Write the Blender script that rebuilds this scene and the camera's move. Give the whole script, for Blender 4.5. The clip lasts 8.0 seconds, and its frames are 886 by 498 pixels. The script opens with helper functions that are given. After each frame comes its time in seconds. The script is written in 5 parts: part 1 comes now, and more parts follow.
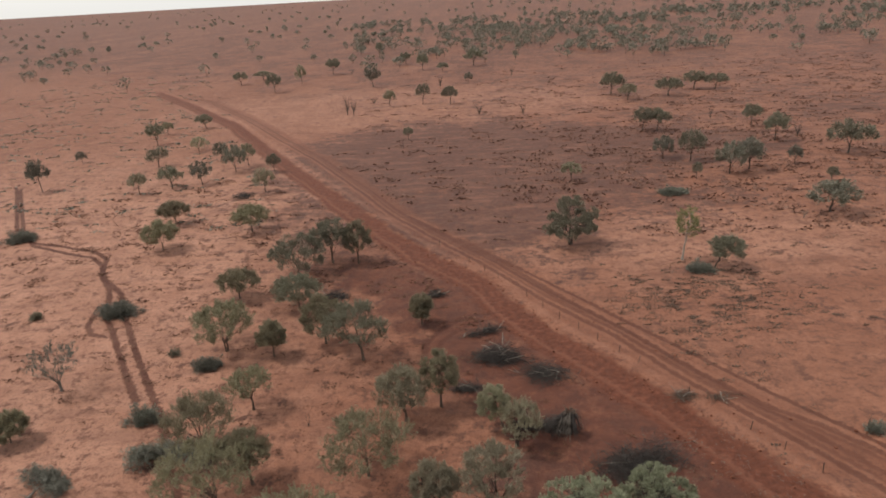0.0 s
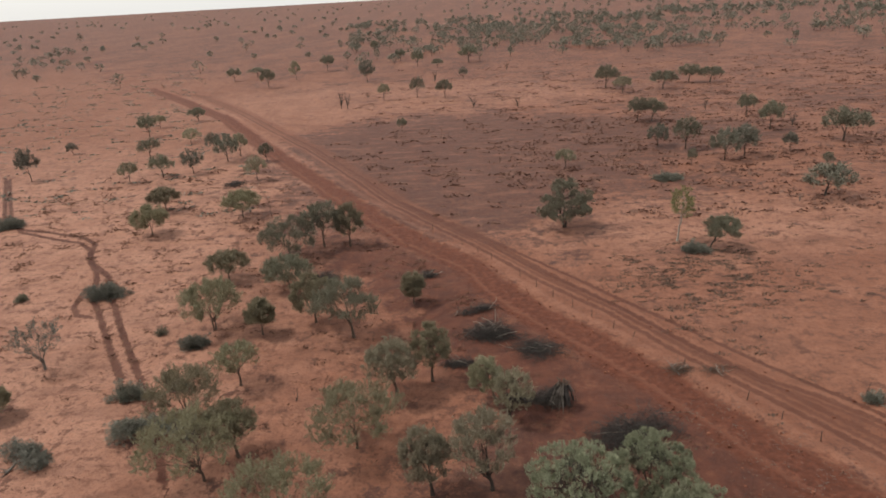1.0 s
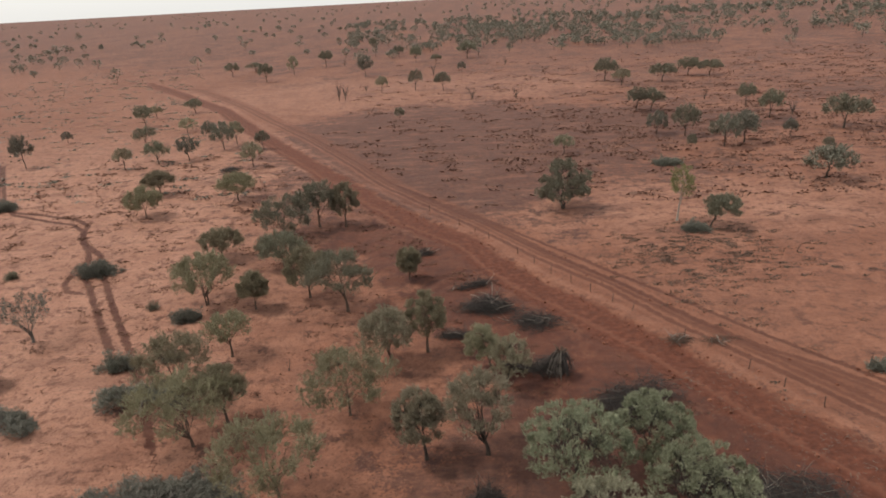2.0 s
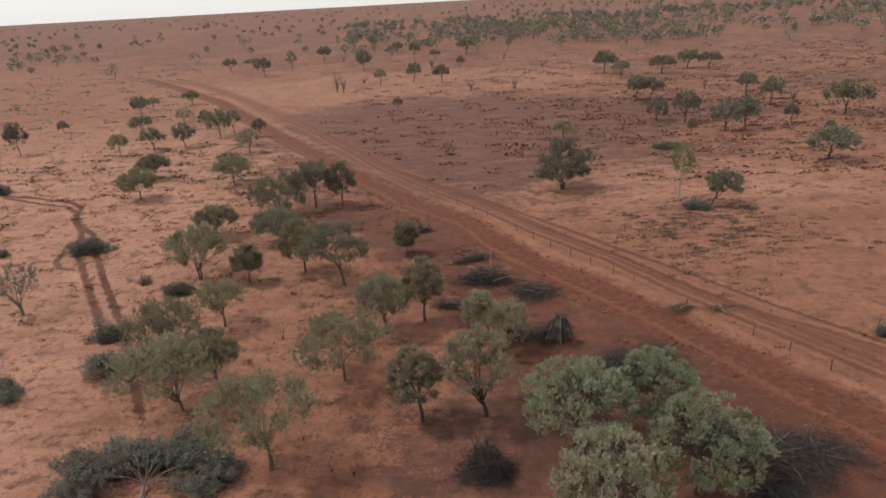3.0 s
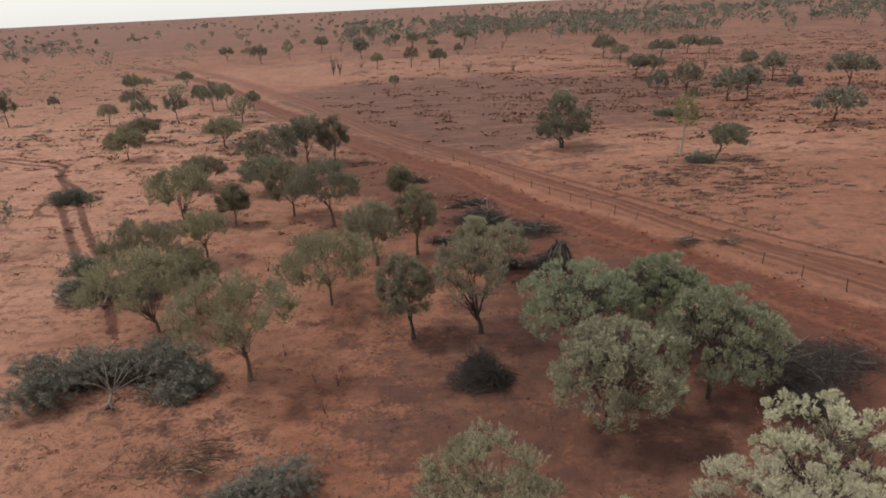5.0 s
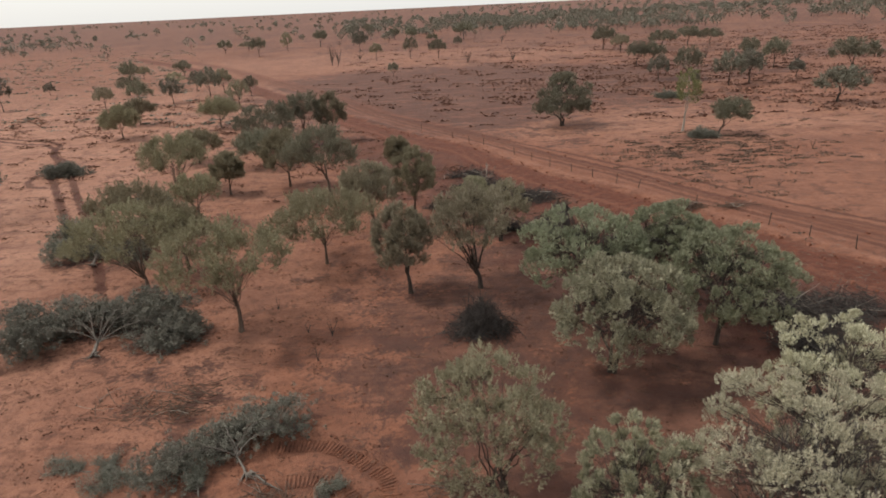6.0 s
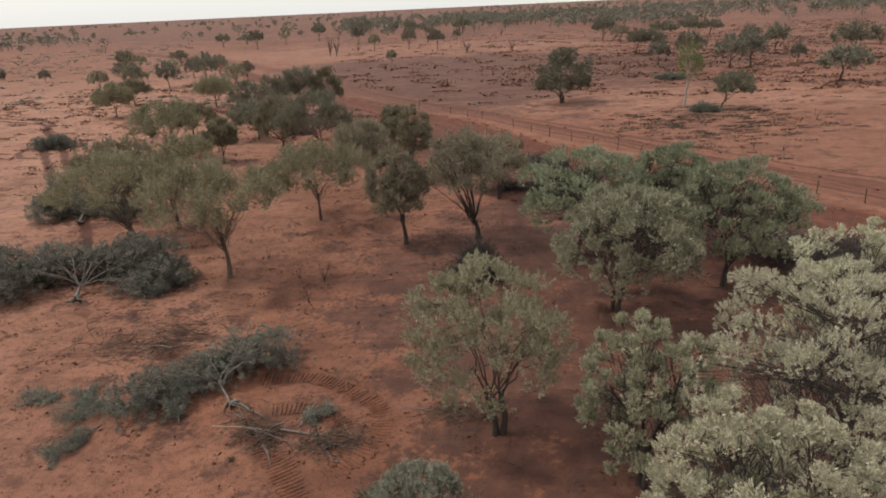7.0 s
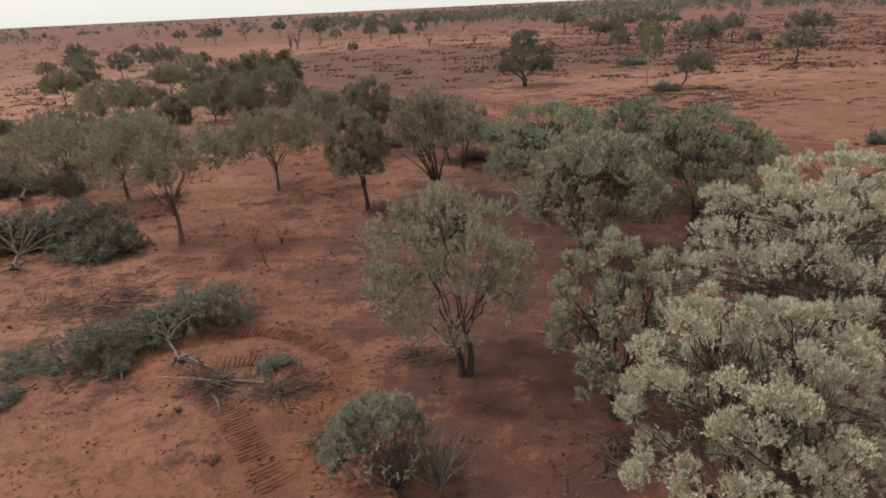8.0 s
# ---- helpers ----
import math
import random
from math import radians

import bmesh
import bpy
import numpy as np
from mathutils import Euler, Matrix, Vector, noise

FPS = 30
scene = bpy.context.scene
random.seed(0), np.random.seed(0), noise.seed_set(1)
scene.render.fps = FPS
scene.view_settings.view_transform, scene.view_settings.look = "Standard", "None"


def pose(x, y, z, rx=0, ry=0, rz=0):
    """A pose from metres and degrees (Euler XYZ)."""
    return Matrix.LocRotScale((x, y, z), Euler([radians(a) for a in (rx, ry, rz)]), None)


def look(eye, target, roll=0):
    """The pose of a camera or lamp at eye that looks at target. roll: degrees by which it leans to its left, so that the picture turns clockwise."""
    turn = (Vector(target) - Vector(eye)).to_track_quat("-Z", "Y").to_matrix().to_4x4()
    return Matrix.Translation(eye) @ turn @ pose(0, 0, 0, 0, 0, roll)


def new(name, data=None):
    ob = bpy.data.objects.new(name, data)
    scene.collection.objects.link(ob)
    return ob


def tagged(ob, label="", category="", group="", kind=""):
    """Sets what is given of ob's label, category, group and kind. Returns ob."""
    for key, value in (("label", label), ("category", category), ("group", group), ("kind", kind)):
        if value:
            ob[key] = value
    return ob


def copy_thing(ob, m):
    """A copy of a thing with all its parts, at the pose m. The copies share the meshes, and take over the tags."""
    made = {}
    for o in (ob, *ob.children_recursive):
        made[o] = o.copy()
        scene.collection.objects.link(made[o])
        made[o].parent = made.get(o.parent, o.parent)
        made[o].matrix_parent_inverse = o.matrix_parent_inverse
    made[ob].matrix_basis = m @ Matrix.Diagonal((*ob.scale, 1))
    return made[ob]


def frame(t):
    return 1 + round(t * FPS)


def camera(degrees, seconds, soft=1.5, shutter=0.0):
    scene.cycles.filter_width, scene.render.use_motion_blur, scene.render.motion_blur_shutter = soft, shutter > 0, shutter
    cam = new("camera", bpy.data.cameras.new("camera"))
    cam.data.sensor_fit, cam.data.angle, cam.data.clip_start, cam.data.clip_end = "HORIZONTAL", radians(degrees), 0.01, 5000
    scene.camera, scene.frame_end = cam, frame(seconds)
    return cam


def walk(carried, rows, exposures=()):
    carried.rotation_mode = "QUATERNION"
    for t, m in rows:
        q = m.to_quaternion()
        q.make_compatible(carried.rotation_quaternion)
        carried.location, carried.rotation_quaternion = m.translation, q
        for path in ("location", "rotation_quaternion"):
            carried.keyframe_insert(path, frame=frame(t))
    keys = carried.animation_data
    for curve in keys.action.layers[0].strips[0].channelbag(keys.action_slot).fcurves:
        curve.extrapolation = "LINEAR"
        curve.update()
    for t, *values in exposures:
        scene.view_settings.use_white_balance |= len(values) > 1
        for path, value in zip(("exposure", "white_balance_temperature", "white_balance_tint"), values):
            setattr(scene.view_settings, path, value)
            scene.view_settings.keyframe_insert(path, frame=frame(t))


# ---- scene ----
cam = camera(69.5, 8.0, soft=1.8)
PATH = [
    (0, (0.477, -0.426, 33.889), (0.406, 1.425, 33.135), -3.3),
    (0.5, (0.717, -0.432, 32.505), (0.654, 1.421, 31.754), -3.3),
    (1, (0.792, -0.494, 31.019), (0.733, 1.36, 30.272), -3.3),
    (1.5, (0.867, -0.56, 29.481), (0.81, 1.296, 28.737), -3.2),
    (3, (0.917, -0.683, 24.796), (0.864, 1.177, 24.064), -3.2),
    (3.5, (0.919, -0.657, 23.219), (0.867, 1.204, 22.489), -3.1),
    (4, (0.933, -0.604, 21.612), (0.884, 1.259, 20.886), -3.0),
    (5.5, (0.886, -0.535, 16.882), (0.841, 1.331, 16.166), -2.9),
    (6, (0.82, -0.5, 15.369), (0.777, 1.367, 14.654), -2.8),
    (6.5, (0.794, -0.461, 13.827), (0.754, 1.407, 13.114), -2.7),
    (7, (0.818, -0.43, 12.252), (0.778, 1.439, 11.541), -2.7),
    (7.5, (0.847, -0.381, 10.81), (0.81, 1.488, 10.099), -2.7),
    (8, (0.913, -0.198, 10.047), (0.975, 1.67, 9.335), -2.8),
]
walk(cam, [(t, look(eye, target, roll)) for t, eye, target, roll in PATH])

# ---- light ----
SUN_AZ, SUN_EL = -82.0, 57.0
sun_way = Vector((math.sin(radians(SUN_AZ)) * math.cos(radians(SUN_EL)), math.cos(radians(SUN_AZ)) * math.cos(radians(SUN_EL)), math.sin(radians(SUN_EL))))
world = bpy.data.worlds.new("world")
scene.world = world
world.use_nodes = True
wn, wl = world.node_tree.nodes, world.node_tree.links
sky = wn.new("ShaderNodeTexSky")
sky.sky_type = "NISHITA"
sky.sun_disc = False
sky.sun_elevation, sky.sun_rotation = radians(SUN_EL), radians(SUN_AZ)
sky.air_density, sky.dust_density, sky.ozone_density = 1.0, 1.5, 1.0
# thin dusty overcast whitens the whole sky
veil = wn.new("ShaderNodeMix")
veil.data_type = "RGBA"
veil.inputs[0].default_value = 0.72
veil.inputs[7].default_value = (9.0, 8.9, 8.65, 1)
wl.new(sky.outputs["Color"], veil.inputs[6])
wl.new(veil.outputs[2], wn["Background"].inputs["Color"])
wn["Background"].inputs["Strength"].default_value = 0.116
sun = new("sun", bpy.data.lights.new("sun", "SUN"))
sun.data.energy, sun.data.angle, sun.data.color = 2.75, radians(10.0), (1.0, 0.93, 0.84)
sun.matrix_world = look(sun_way * 200, (0, 0, 0))
scene.view_settings.exposure = 0.05

# ---- materials ----


def shader(name, rough=0.8, spec=0.3):
    mat = bpy.data.materials.new(name)
    mat.use_nodes = True
    nt = mat.node_tree
    b = nt.nodes["Principled BSDF"]
    b.inputs["Roughness"].default_value = rough
    b.inputs["Specular IOR Level"].default_value = spec
    return mat, nt, b


def node(nt, kind, **sockets):
    n = nt.nodes.new(kind)
    for k, v in sockets.items():
        n.inputs[k].default_value = v
    return n


def noise_tex(nt, coord, scale, detail=4.0, rough=0.6):
    n = node(nt, "ShaderNodeTexNoise", Scale=scale, Detail=detail, Roughness=rough)
    nt.links.new(coord, n.inputs["Vector"])
    return n.outputs["Fac"]


def ramp(nt, fac, stops):
    n = nt.nodes.new("ShaderNodeValToRGB")
    el = n.color_ramp.elements
    while len(el) < len(stops):
        el.new(0.5)
    for e, (p, c) in zip(el, stops):
        e.position, e.color = p, (*c, 1)
    nt.links.new(fac, n.inputs["Fac"])
    return n.outputs["Color"]


def span(nt, fac, a, b, c=0.0, d=1.0):
    n = node(nt, "ShaderNodeMapRange")
    for i, v in zip((1, 2, 3, 4), (a, b, c, d)):
        n.inputs[i].default_value = v
    nt.links.new(fac, n.inputs[0])
    return n.outputs[0]


def times(nt, a, b):
    n = nt.nodes.new("ShaderNodeMath")
    n.operation = "MULTIPLY"
    for i, v in enumerate((a, b)):
        if isinstance(v, float):
            n.inputs[i].default_value = v
        else:
            nt.links.new(v, n.inputs[i])
    return n.outputs[0]


def blend(nt, fac, a, b, how="MIX"):
    n = nt.nodes.new("ShaderNodeMix")
    n.data_type, n.blend_type = "RGBA", how
    for i, v in ((0, fac), (6, a), (7, b)):
        if isinstance(v, (float, tuple)):
            n.inputs[i].default_value = v if isinstance(v, float) else (*v, 1)
        else:
            nt.links.new(v, n.inputs[i])
    return n.outputs[2]


def bumped(nt, b, height, strength, distance):
    n = node(nt, "ShaderNodeBump", Strength=strength, Distance=distance)
    nt.links.new(height, n.inputs["Height"])
    nt.links.new(n.outputs["Normal"], b.inputs["Normal"])


def attribute(nt, name):
    n = nt.nodes.new("ShaderNodeAttribute")
    n.attribute_name = name
    return n.outputs["Fac"]


def ragged(nt, mask, noises, a, b):
    """A zone's mask with its edge broken up by noise."""
    for fac, amount in noises:
        n = nt.nodes.new("ShaderNodeMath")
        n.operation = "ADD"
        nt.links.new(mask, n.inputs[0])
        nt.links.new(span(nt, fac, 0.3, 0.7, -amount, amount), n.inputs[1])
        mask = n.outputs[0]
    return span(nt, mask, a, b)


# worn lines: which lane, how far beside it, half width, strength
RUTS = (("rut_a", 0.0, 0.24, 0.6), ("rut_a", -0.85, 0.12, 0.4), ("rut_a", -1.7, 0.22, 0.52), ("rut_b", 0.0, 0.24, 0.58), ("rut_b", 0.75, 0.12, 0.4),
        ("rut_c", 0.0, 0.18, 0.8), ("dozer_l", 0.0, 0.27, 1.0), ("dozer_r", 0.0, 0.27, 1.0), ("dozer_turn", 0.0, 0.25, 0.9), ("turn_a", 0.0, 0.26, 0.8), ("turn_b", 0.0, 0.2, 0.7), ("cattle_pad", 0.0, 0.12, 0.5))


# pale sand squeezed up between the wheel marks
RIDGES = (("rut_a", -0.42, 0.07, 0.45), ("rut_a", 0.6, 0.12, 0.45), ("rut_b", -0.5, 0.10, 0.45), ("road", -3.4, 0.30, 0.4))


def lane(nt, name, off, half, edge, noises, strength):
    """A worn strip beside a line on the ground, with ragged edges."""
    d = attribute(nt, name)
    for fac, amount in noises:
        n = nt.nodes.new("ShaderNodeMath")
        nt.links.new(d, n.inputs[0])
        nt.links.new(span(nt, fac, 0.3, 0.7, -amount, amount), n.inputs[1])
        d = n.outputs[0]
    n = nt.nodes.new("ShaderNodeMath")
    n.operation = "SUBTRACT"
    nt.links.new(d, n.inputs[0])
    n.inputs[1].default_value = off
    a = nt.nodes.new("ShaderNodeMath")
    a.operation = "ABSOLUTE"
    nt.links.new(n.outputs[0], a.inputs[0])
    return span(nt, a.outputs[0], half, half + edge, strength, 0.0)


def ground_material():
    mat, nt, b = shader("red_sand", 0.85, 0.25)
    co = nt.nodes.new("ShaderNodeTexCoord").outputs["Object"]
    broad, patch = noise_tex(nt, co, 0.022, 5.0), noise_tex(nt, co, 0.16, 6.0, 0.65)
    fine, grain = noise_tex(nt, co, 1.6, 7.0, 0.7), noise_tex(nt, co, 14.0, 4.0, 0.7)
    crumb = noise_tex(nt, co, 4.5, 5.0, 0.7)
    mid, drift = noise_tex(nt, co, 0.5, 6.0, 0.72), noise_tex(nt, co, 0.075, 5.0, 0.6)
    col = ramp(nt, patch, ((0.30, (0.155, 0.060, 0.034)), (0.52, (0.225, 0.094, 0.055)), (0.74, (0.305, 0.143, 0.090))))
    col = blend(nt, span(nt, broad, 0.35, 0.68, 0.0, 0.55), col, (0.29, 0.138, 0.088))
    # scuffed, darker crusts and leaf litter at two scales
    col = blend(nt, span(nt, fine, 0.50, 0.68, 0.0, 0.7), col, (0.125, 0.051, 0.031))
    col = blend(nt, times(nt, attribute(nt, "pale"), span(nt, patch, 0.3, 0.7, 0.4, 1.0)), col, (0.42, 0.228, 0.158))
    strewn_leaves = times(nt, span(nt, mid, 0.53, 0.61, 0.0, 0.85), span(nt, patch, 0.36, 0.56, 0.25, 1.0))
    col = blend(nt, strewn_leaves, col, (0.118, 0.054, 0.036))
    mottle = noise_tex(nt, co, 1.0, 6.0, 0.74)
    col = blend(nt, span(nt, mottle, 0.50, 0.62, 0.0, 0.55), col, (0.118, 0.050, 0.032))
    col = blend(nt, span(nt, mottle, 0.32, 0.44, 0.45, 0.0), col, (0.30, 0.128, 0.074))
    lay = node(nt, "ShaderNodeMapping", Scale=(0.28, 1, 1), Rotation=(0, 0, 0.18))
    nt.links.new(co, lay.inputs["Vector"])
    streak = noise_tex(nt, lay.outputs[0], 0.42, 6.0, 0.68)
    # litter cover; its mask also carries painted shade under trees and heaps
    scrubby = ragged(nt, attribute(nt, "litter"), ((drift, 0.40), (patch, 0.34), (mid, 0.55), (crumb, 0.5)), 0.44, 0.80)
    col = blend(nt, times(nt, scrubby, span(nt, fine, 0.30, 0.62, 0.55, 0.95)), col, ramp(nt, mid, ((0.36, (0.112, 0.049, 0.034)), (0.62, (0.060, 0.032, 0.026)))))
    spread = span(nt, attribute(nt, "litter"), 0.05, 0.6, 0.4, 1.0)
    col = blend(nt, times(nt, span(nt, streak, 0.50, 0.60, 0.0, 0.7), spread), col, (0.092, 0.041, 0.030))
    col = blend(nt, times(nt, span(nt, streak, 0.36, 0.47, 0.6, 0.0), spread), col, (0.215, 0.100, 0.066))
    col = blend(nt, lane(nt, "rut_a", -1.0, 1.9, 1.2, ((fine, 0.5), (patch, 0.6)), 0.6), col, (0.150, 0.057, 0.033))
    col = blend(nt, times(nt, ragged(nt, attribute(nt, "graded"), ((patch, 0.22), (mid, 0.2), (fine, 0.18)), 0.2, 0.75), span(nt, patch, 0.25, 0.75, 1.0, 0.75)), col, ramp(nt, mid, ((0.38, (0.112, 0.037, 0.021)), (0.60, (0.072, 0.026, 0.017)))))
    col = blend(nt, lane(nt, "road", 0.0, 1.75, 0.9, ((fine, 0.45), (patch, 0.6)), 0.95), col, ramp(nt, fine, ((0.35, (0.068, 0.020, 0.010)), (0.50, (0.105, 0.032, 0.016)), (0.64, (0.16, 0.052, 0.028)))))
    col = blend(nt, lane(nt, "road", 0.9, 0.12, 0.25, ((fine, 0.3), (patch, 0.4)), 0.5), col, (0.19, 0.075, 0.045))
    for name, off, half, strength in RIDGES:
        col = blend(nt, times(nt, lane(nt, name, off, half, 0.25, ((fine, 0.3), (patch, 0.35)), strength), span(nt, mid, 0.4, 0.6, 0.1, 1.0)), col, (0.31, 0.145, 0.092))
    for name, off, half, strength in RUTS:
        worn = times(nt, lane(nt, name, off, half, 0.17, ((fine, 0.20), (mid, 0.10), (crumb, 0.10)), strength), span(nt, mid, 0.40, 0.60, 1.0, 0.68))
        col = blend(nt, worn, col, (0.066, 0.022, 0.013))
    col = blend(nt, attribute(nt, "rut"), col, (0.150, 0.062, 0.036))
    col = blend(nt, span(nt, grain, 0.3, 0.7, 0.0, 0.35), col, (0.55, 0.45, 0.4), "MULTIPLY")
    col = blend(nt, span(nt, crumb, 0.53, 0.66, 0.0, 0.7), col, (0.095, 0.040, 0.026))
    nt.links.new(col, b.inputs["Base Color"])
    h = blend(nt, 0.35, fine, grain)
    bumped(nt, b, h, 1.0, 0.17)
    return mat


def leaf_material(name, dark, mid, light, through_leaf=0.25):
    mat, nt, b = shader(name, 0.68, 0.18)
    geo = nt.nodes.new("ShaderNodeNewGeometry")
    info = nt.nodes.new("ShaderNodeObjectInfo")
    col = ramp(nt, geo.outputs["Random Per Island"], ((0.0, dark), (0.5, mid), (1.0, light)))
    co = nt.nodes.new("ShaderNodeTexCoord").outputs["Object"]
    clump = noise_tex(nt, co, 1.1, 3.0)
    col = blend(nt, span(nt, clump, 0.35, 0.7, 0.0, 0.5), col, tuple(v * 0.72 for v in mid))
    hsv = node(nt, "ShaderNodeHueSaturation")
    nt.links.new(span(nt, info.outputs["Random"], 0.0, 1.0, 0.88, 1.12), hsv.inputs["Value"])
    nt.links.new(span(nt, info.outputs["Random"], 0.0, 1.0, 0.485, 0.515), hsv.inputs["Hue"])
    nt.links.new(col, hsv.inputs["Color"])
    nt.links.new(hsv.outputs["Color"], b.inputs["Base Color"])
    tr = node(nt, "ShaderNodeBsdfTranslucent")
    nt.links.new(hsv.outputs["Color"], tr.inputs["Color"])
    mix = node(nt, "ShaderNodeMixShader", Fac=through_leaf)
    nt.links.new(b.outputs[0], mix.inputs[1])
    nt.links.new(tr.outputs[0], mix.inputs[2])
    nt.links.new(mix.outputs[0], nt.nodes["Material Output"].inputs["Surface"])
    return mat


def bark_material(name, dark, light, scale=9.0):
    mat, nt, b = shader(name, 0.9, 0.2)
    co = nt.nodes.new("ShaderNodeTexCoord").outputs["Object"]
    sq = node(nt, "ShaderNodeMapping", Scale=(1, 1, 0.25))
    nt.links.new(co, sq.inputs["Vector"])
    f = noise_tex(nt, sq.outputs[0], scale, 6.0, 0.7)
    g = noise_tex(nt, co, 1.3, 3.0)
    col = ramp(nt, f, ((0.3, dark), (0.7, light)))
    col = blend(nt, span(nt, g, 0.35, 0.7, 0.0, 0.6), col, tuple(v * 0.6 for v in light))
    nt.links.new(col, b.inputs["Base Color"])
    bumped(nt, b, f, 0.7, 0.03)
    return mat


def litter_material(name, a, b_, c):
    mat, nt, b = shader(name, 0.9, 0.15)
    geo = nt.nodes.new("ShaderNodeNewGeometry")
    col = ramp(nt, geo.outputs["Random Per Island"], ((0.0, a), (0.6, b_), (1.0, c)))
    co = nt.nodes.new("ShaderNodeTexCoord").outputs["Object"]
    col = blend(nt, span(nt, noise_tex(nt, co, 5.0), 0.3, 0.7, 0.0, 0.5), col, a)
    nt.links.new(col, b.inputs["Base Color"])
    return mat


RED_SAND = ground_material()
LEAF_SILVER = leaf_material("silver_phyllodes", (0.30, 0.288, 0.198), (0.49, 0.470, 0.328), (0.74, 0.708, 0.505), 0.10)
LEAF_DUSTY = leaf_material("dusty_silver_phyllodes", (0.19, 0.182, 0.12), (0.315, 0.302, 0.202), (0.50, 0.48, 0.33), 0.14)
LEAF_GREEN = leaf_material("green_phyllodes", (0.142, 0.147, 0.096), (0.255, 0.261, 0.170), (0.41, 0.417, 0.275))
LEAF_OLIVE = leaf_material("olive_phyllodes", (0.165, 0.142, 0.088), (0.24, 0.21, 0.135), (0.325, 0.288, 0.195), 0.3)
LEAF_PALE = leaf_material("pale_olive_phyllodes", (0.19, 0.166, 0.108), (0.285, 0.255, 0.170), (0.40, 0.362, 0.255), 0.25)
LEAF_GREY = leaf_material("grey_phyllodes", (0.125, 0.115, 0.080), (0.19, 0.176, 0.125), (0.27, 0.255, 0.185))
LEAF_BUSH = leaf_material("grey_bush_leaves", (0.165, 0.160, 0.120), (0.245, 0.238, 0.182), (0.35, 0.34, 0.262), 0.15)
LEAF_DRY = leaf_material("withered_phyllodes", (0.105, 0.101, 0.080), (0.165, 0.160, 0.128), (0.27, 0.262, 0.21), 0.15)
# far foliage, its colour greyed in place of distance haze
LEAF_FAR = leaf_material("hazed_far_leaves", (0.120, 0.112, 0.086), (0.175, 0.163, 0.126), (0.240, 0.224, 0.174), 0.2)
LEAF_LIME = leaf_material("fresh_gum_leaves", (0.12, 0.13, 0.055), (0.18, 0.19, 0.08), (0.26, 0.26, 0.12), 0.35)
BARK = bark_material("dark_bark", (0.030, 0.022, 0.018), (0.095, 0.072, 0.058))
BARK_RED = bark_material("brown_bark", (0.055, 0.036, 0.027), (0.17, 0.12, 0.09))
BARK_PALE = bark_material("pale_bark", (0.19, 0.16, 0.13), (0.40, 0.355, 0.30))
DEADWOOD = bark_material("weathered_deadwood", (0.075, 0.062, 0.052), (0.225, 0.195, 0.166))
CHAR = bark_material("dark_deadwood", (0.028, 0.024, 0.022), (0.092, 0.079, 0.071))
LITTER = litter_material("leaf_litter", (0.095, 0.048, 0.033), (0.14, 0.074, 0.050), (0.20, 0.115, 0.08))
RED_EARTH = litter_material("red_clods", (0.10, 0.036, 0.021), (0.16, 0.060, 0.036), (0.25, 0.105, 0.066))
PLAIN_STRAW = litter_material("brown_dry_grass", (0.135, 0.072, 0.053), (0.175, 0.098, 0.072), (0.22, 0.128, 0.095))
STRAW = litter_material("dry_tussock", (0.080, 0.055, 0.042), (0.115, 0.080, 0.061), (0.155, 0.113, 0.087))

# ---- mesh helpers ----


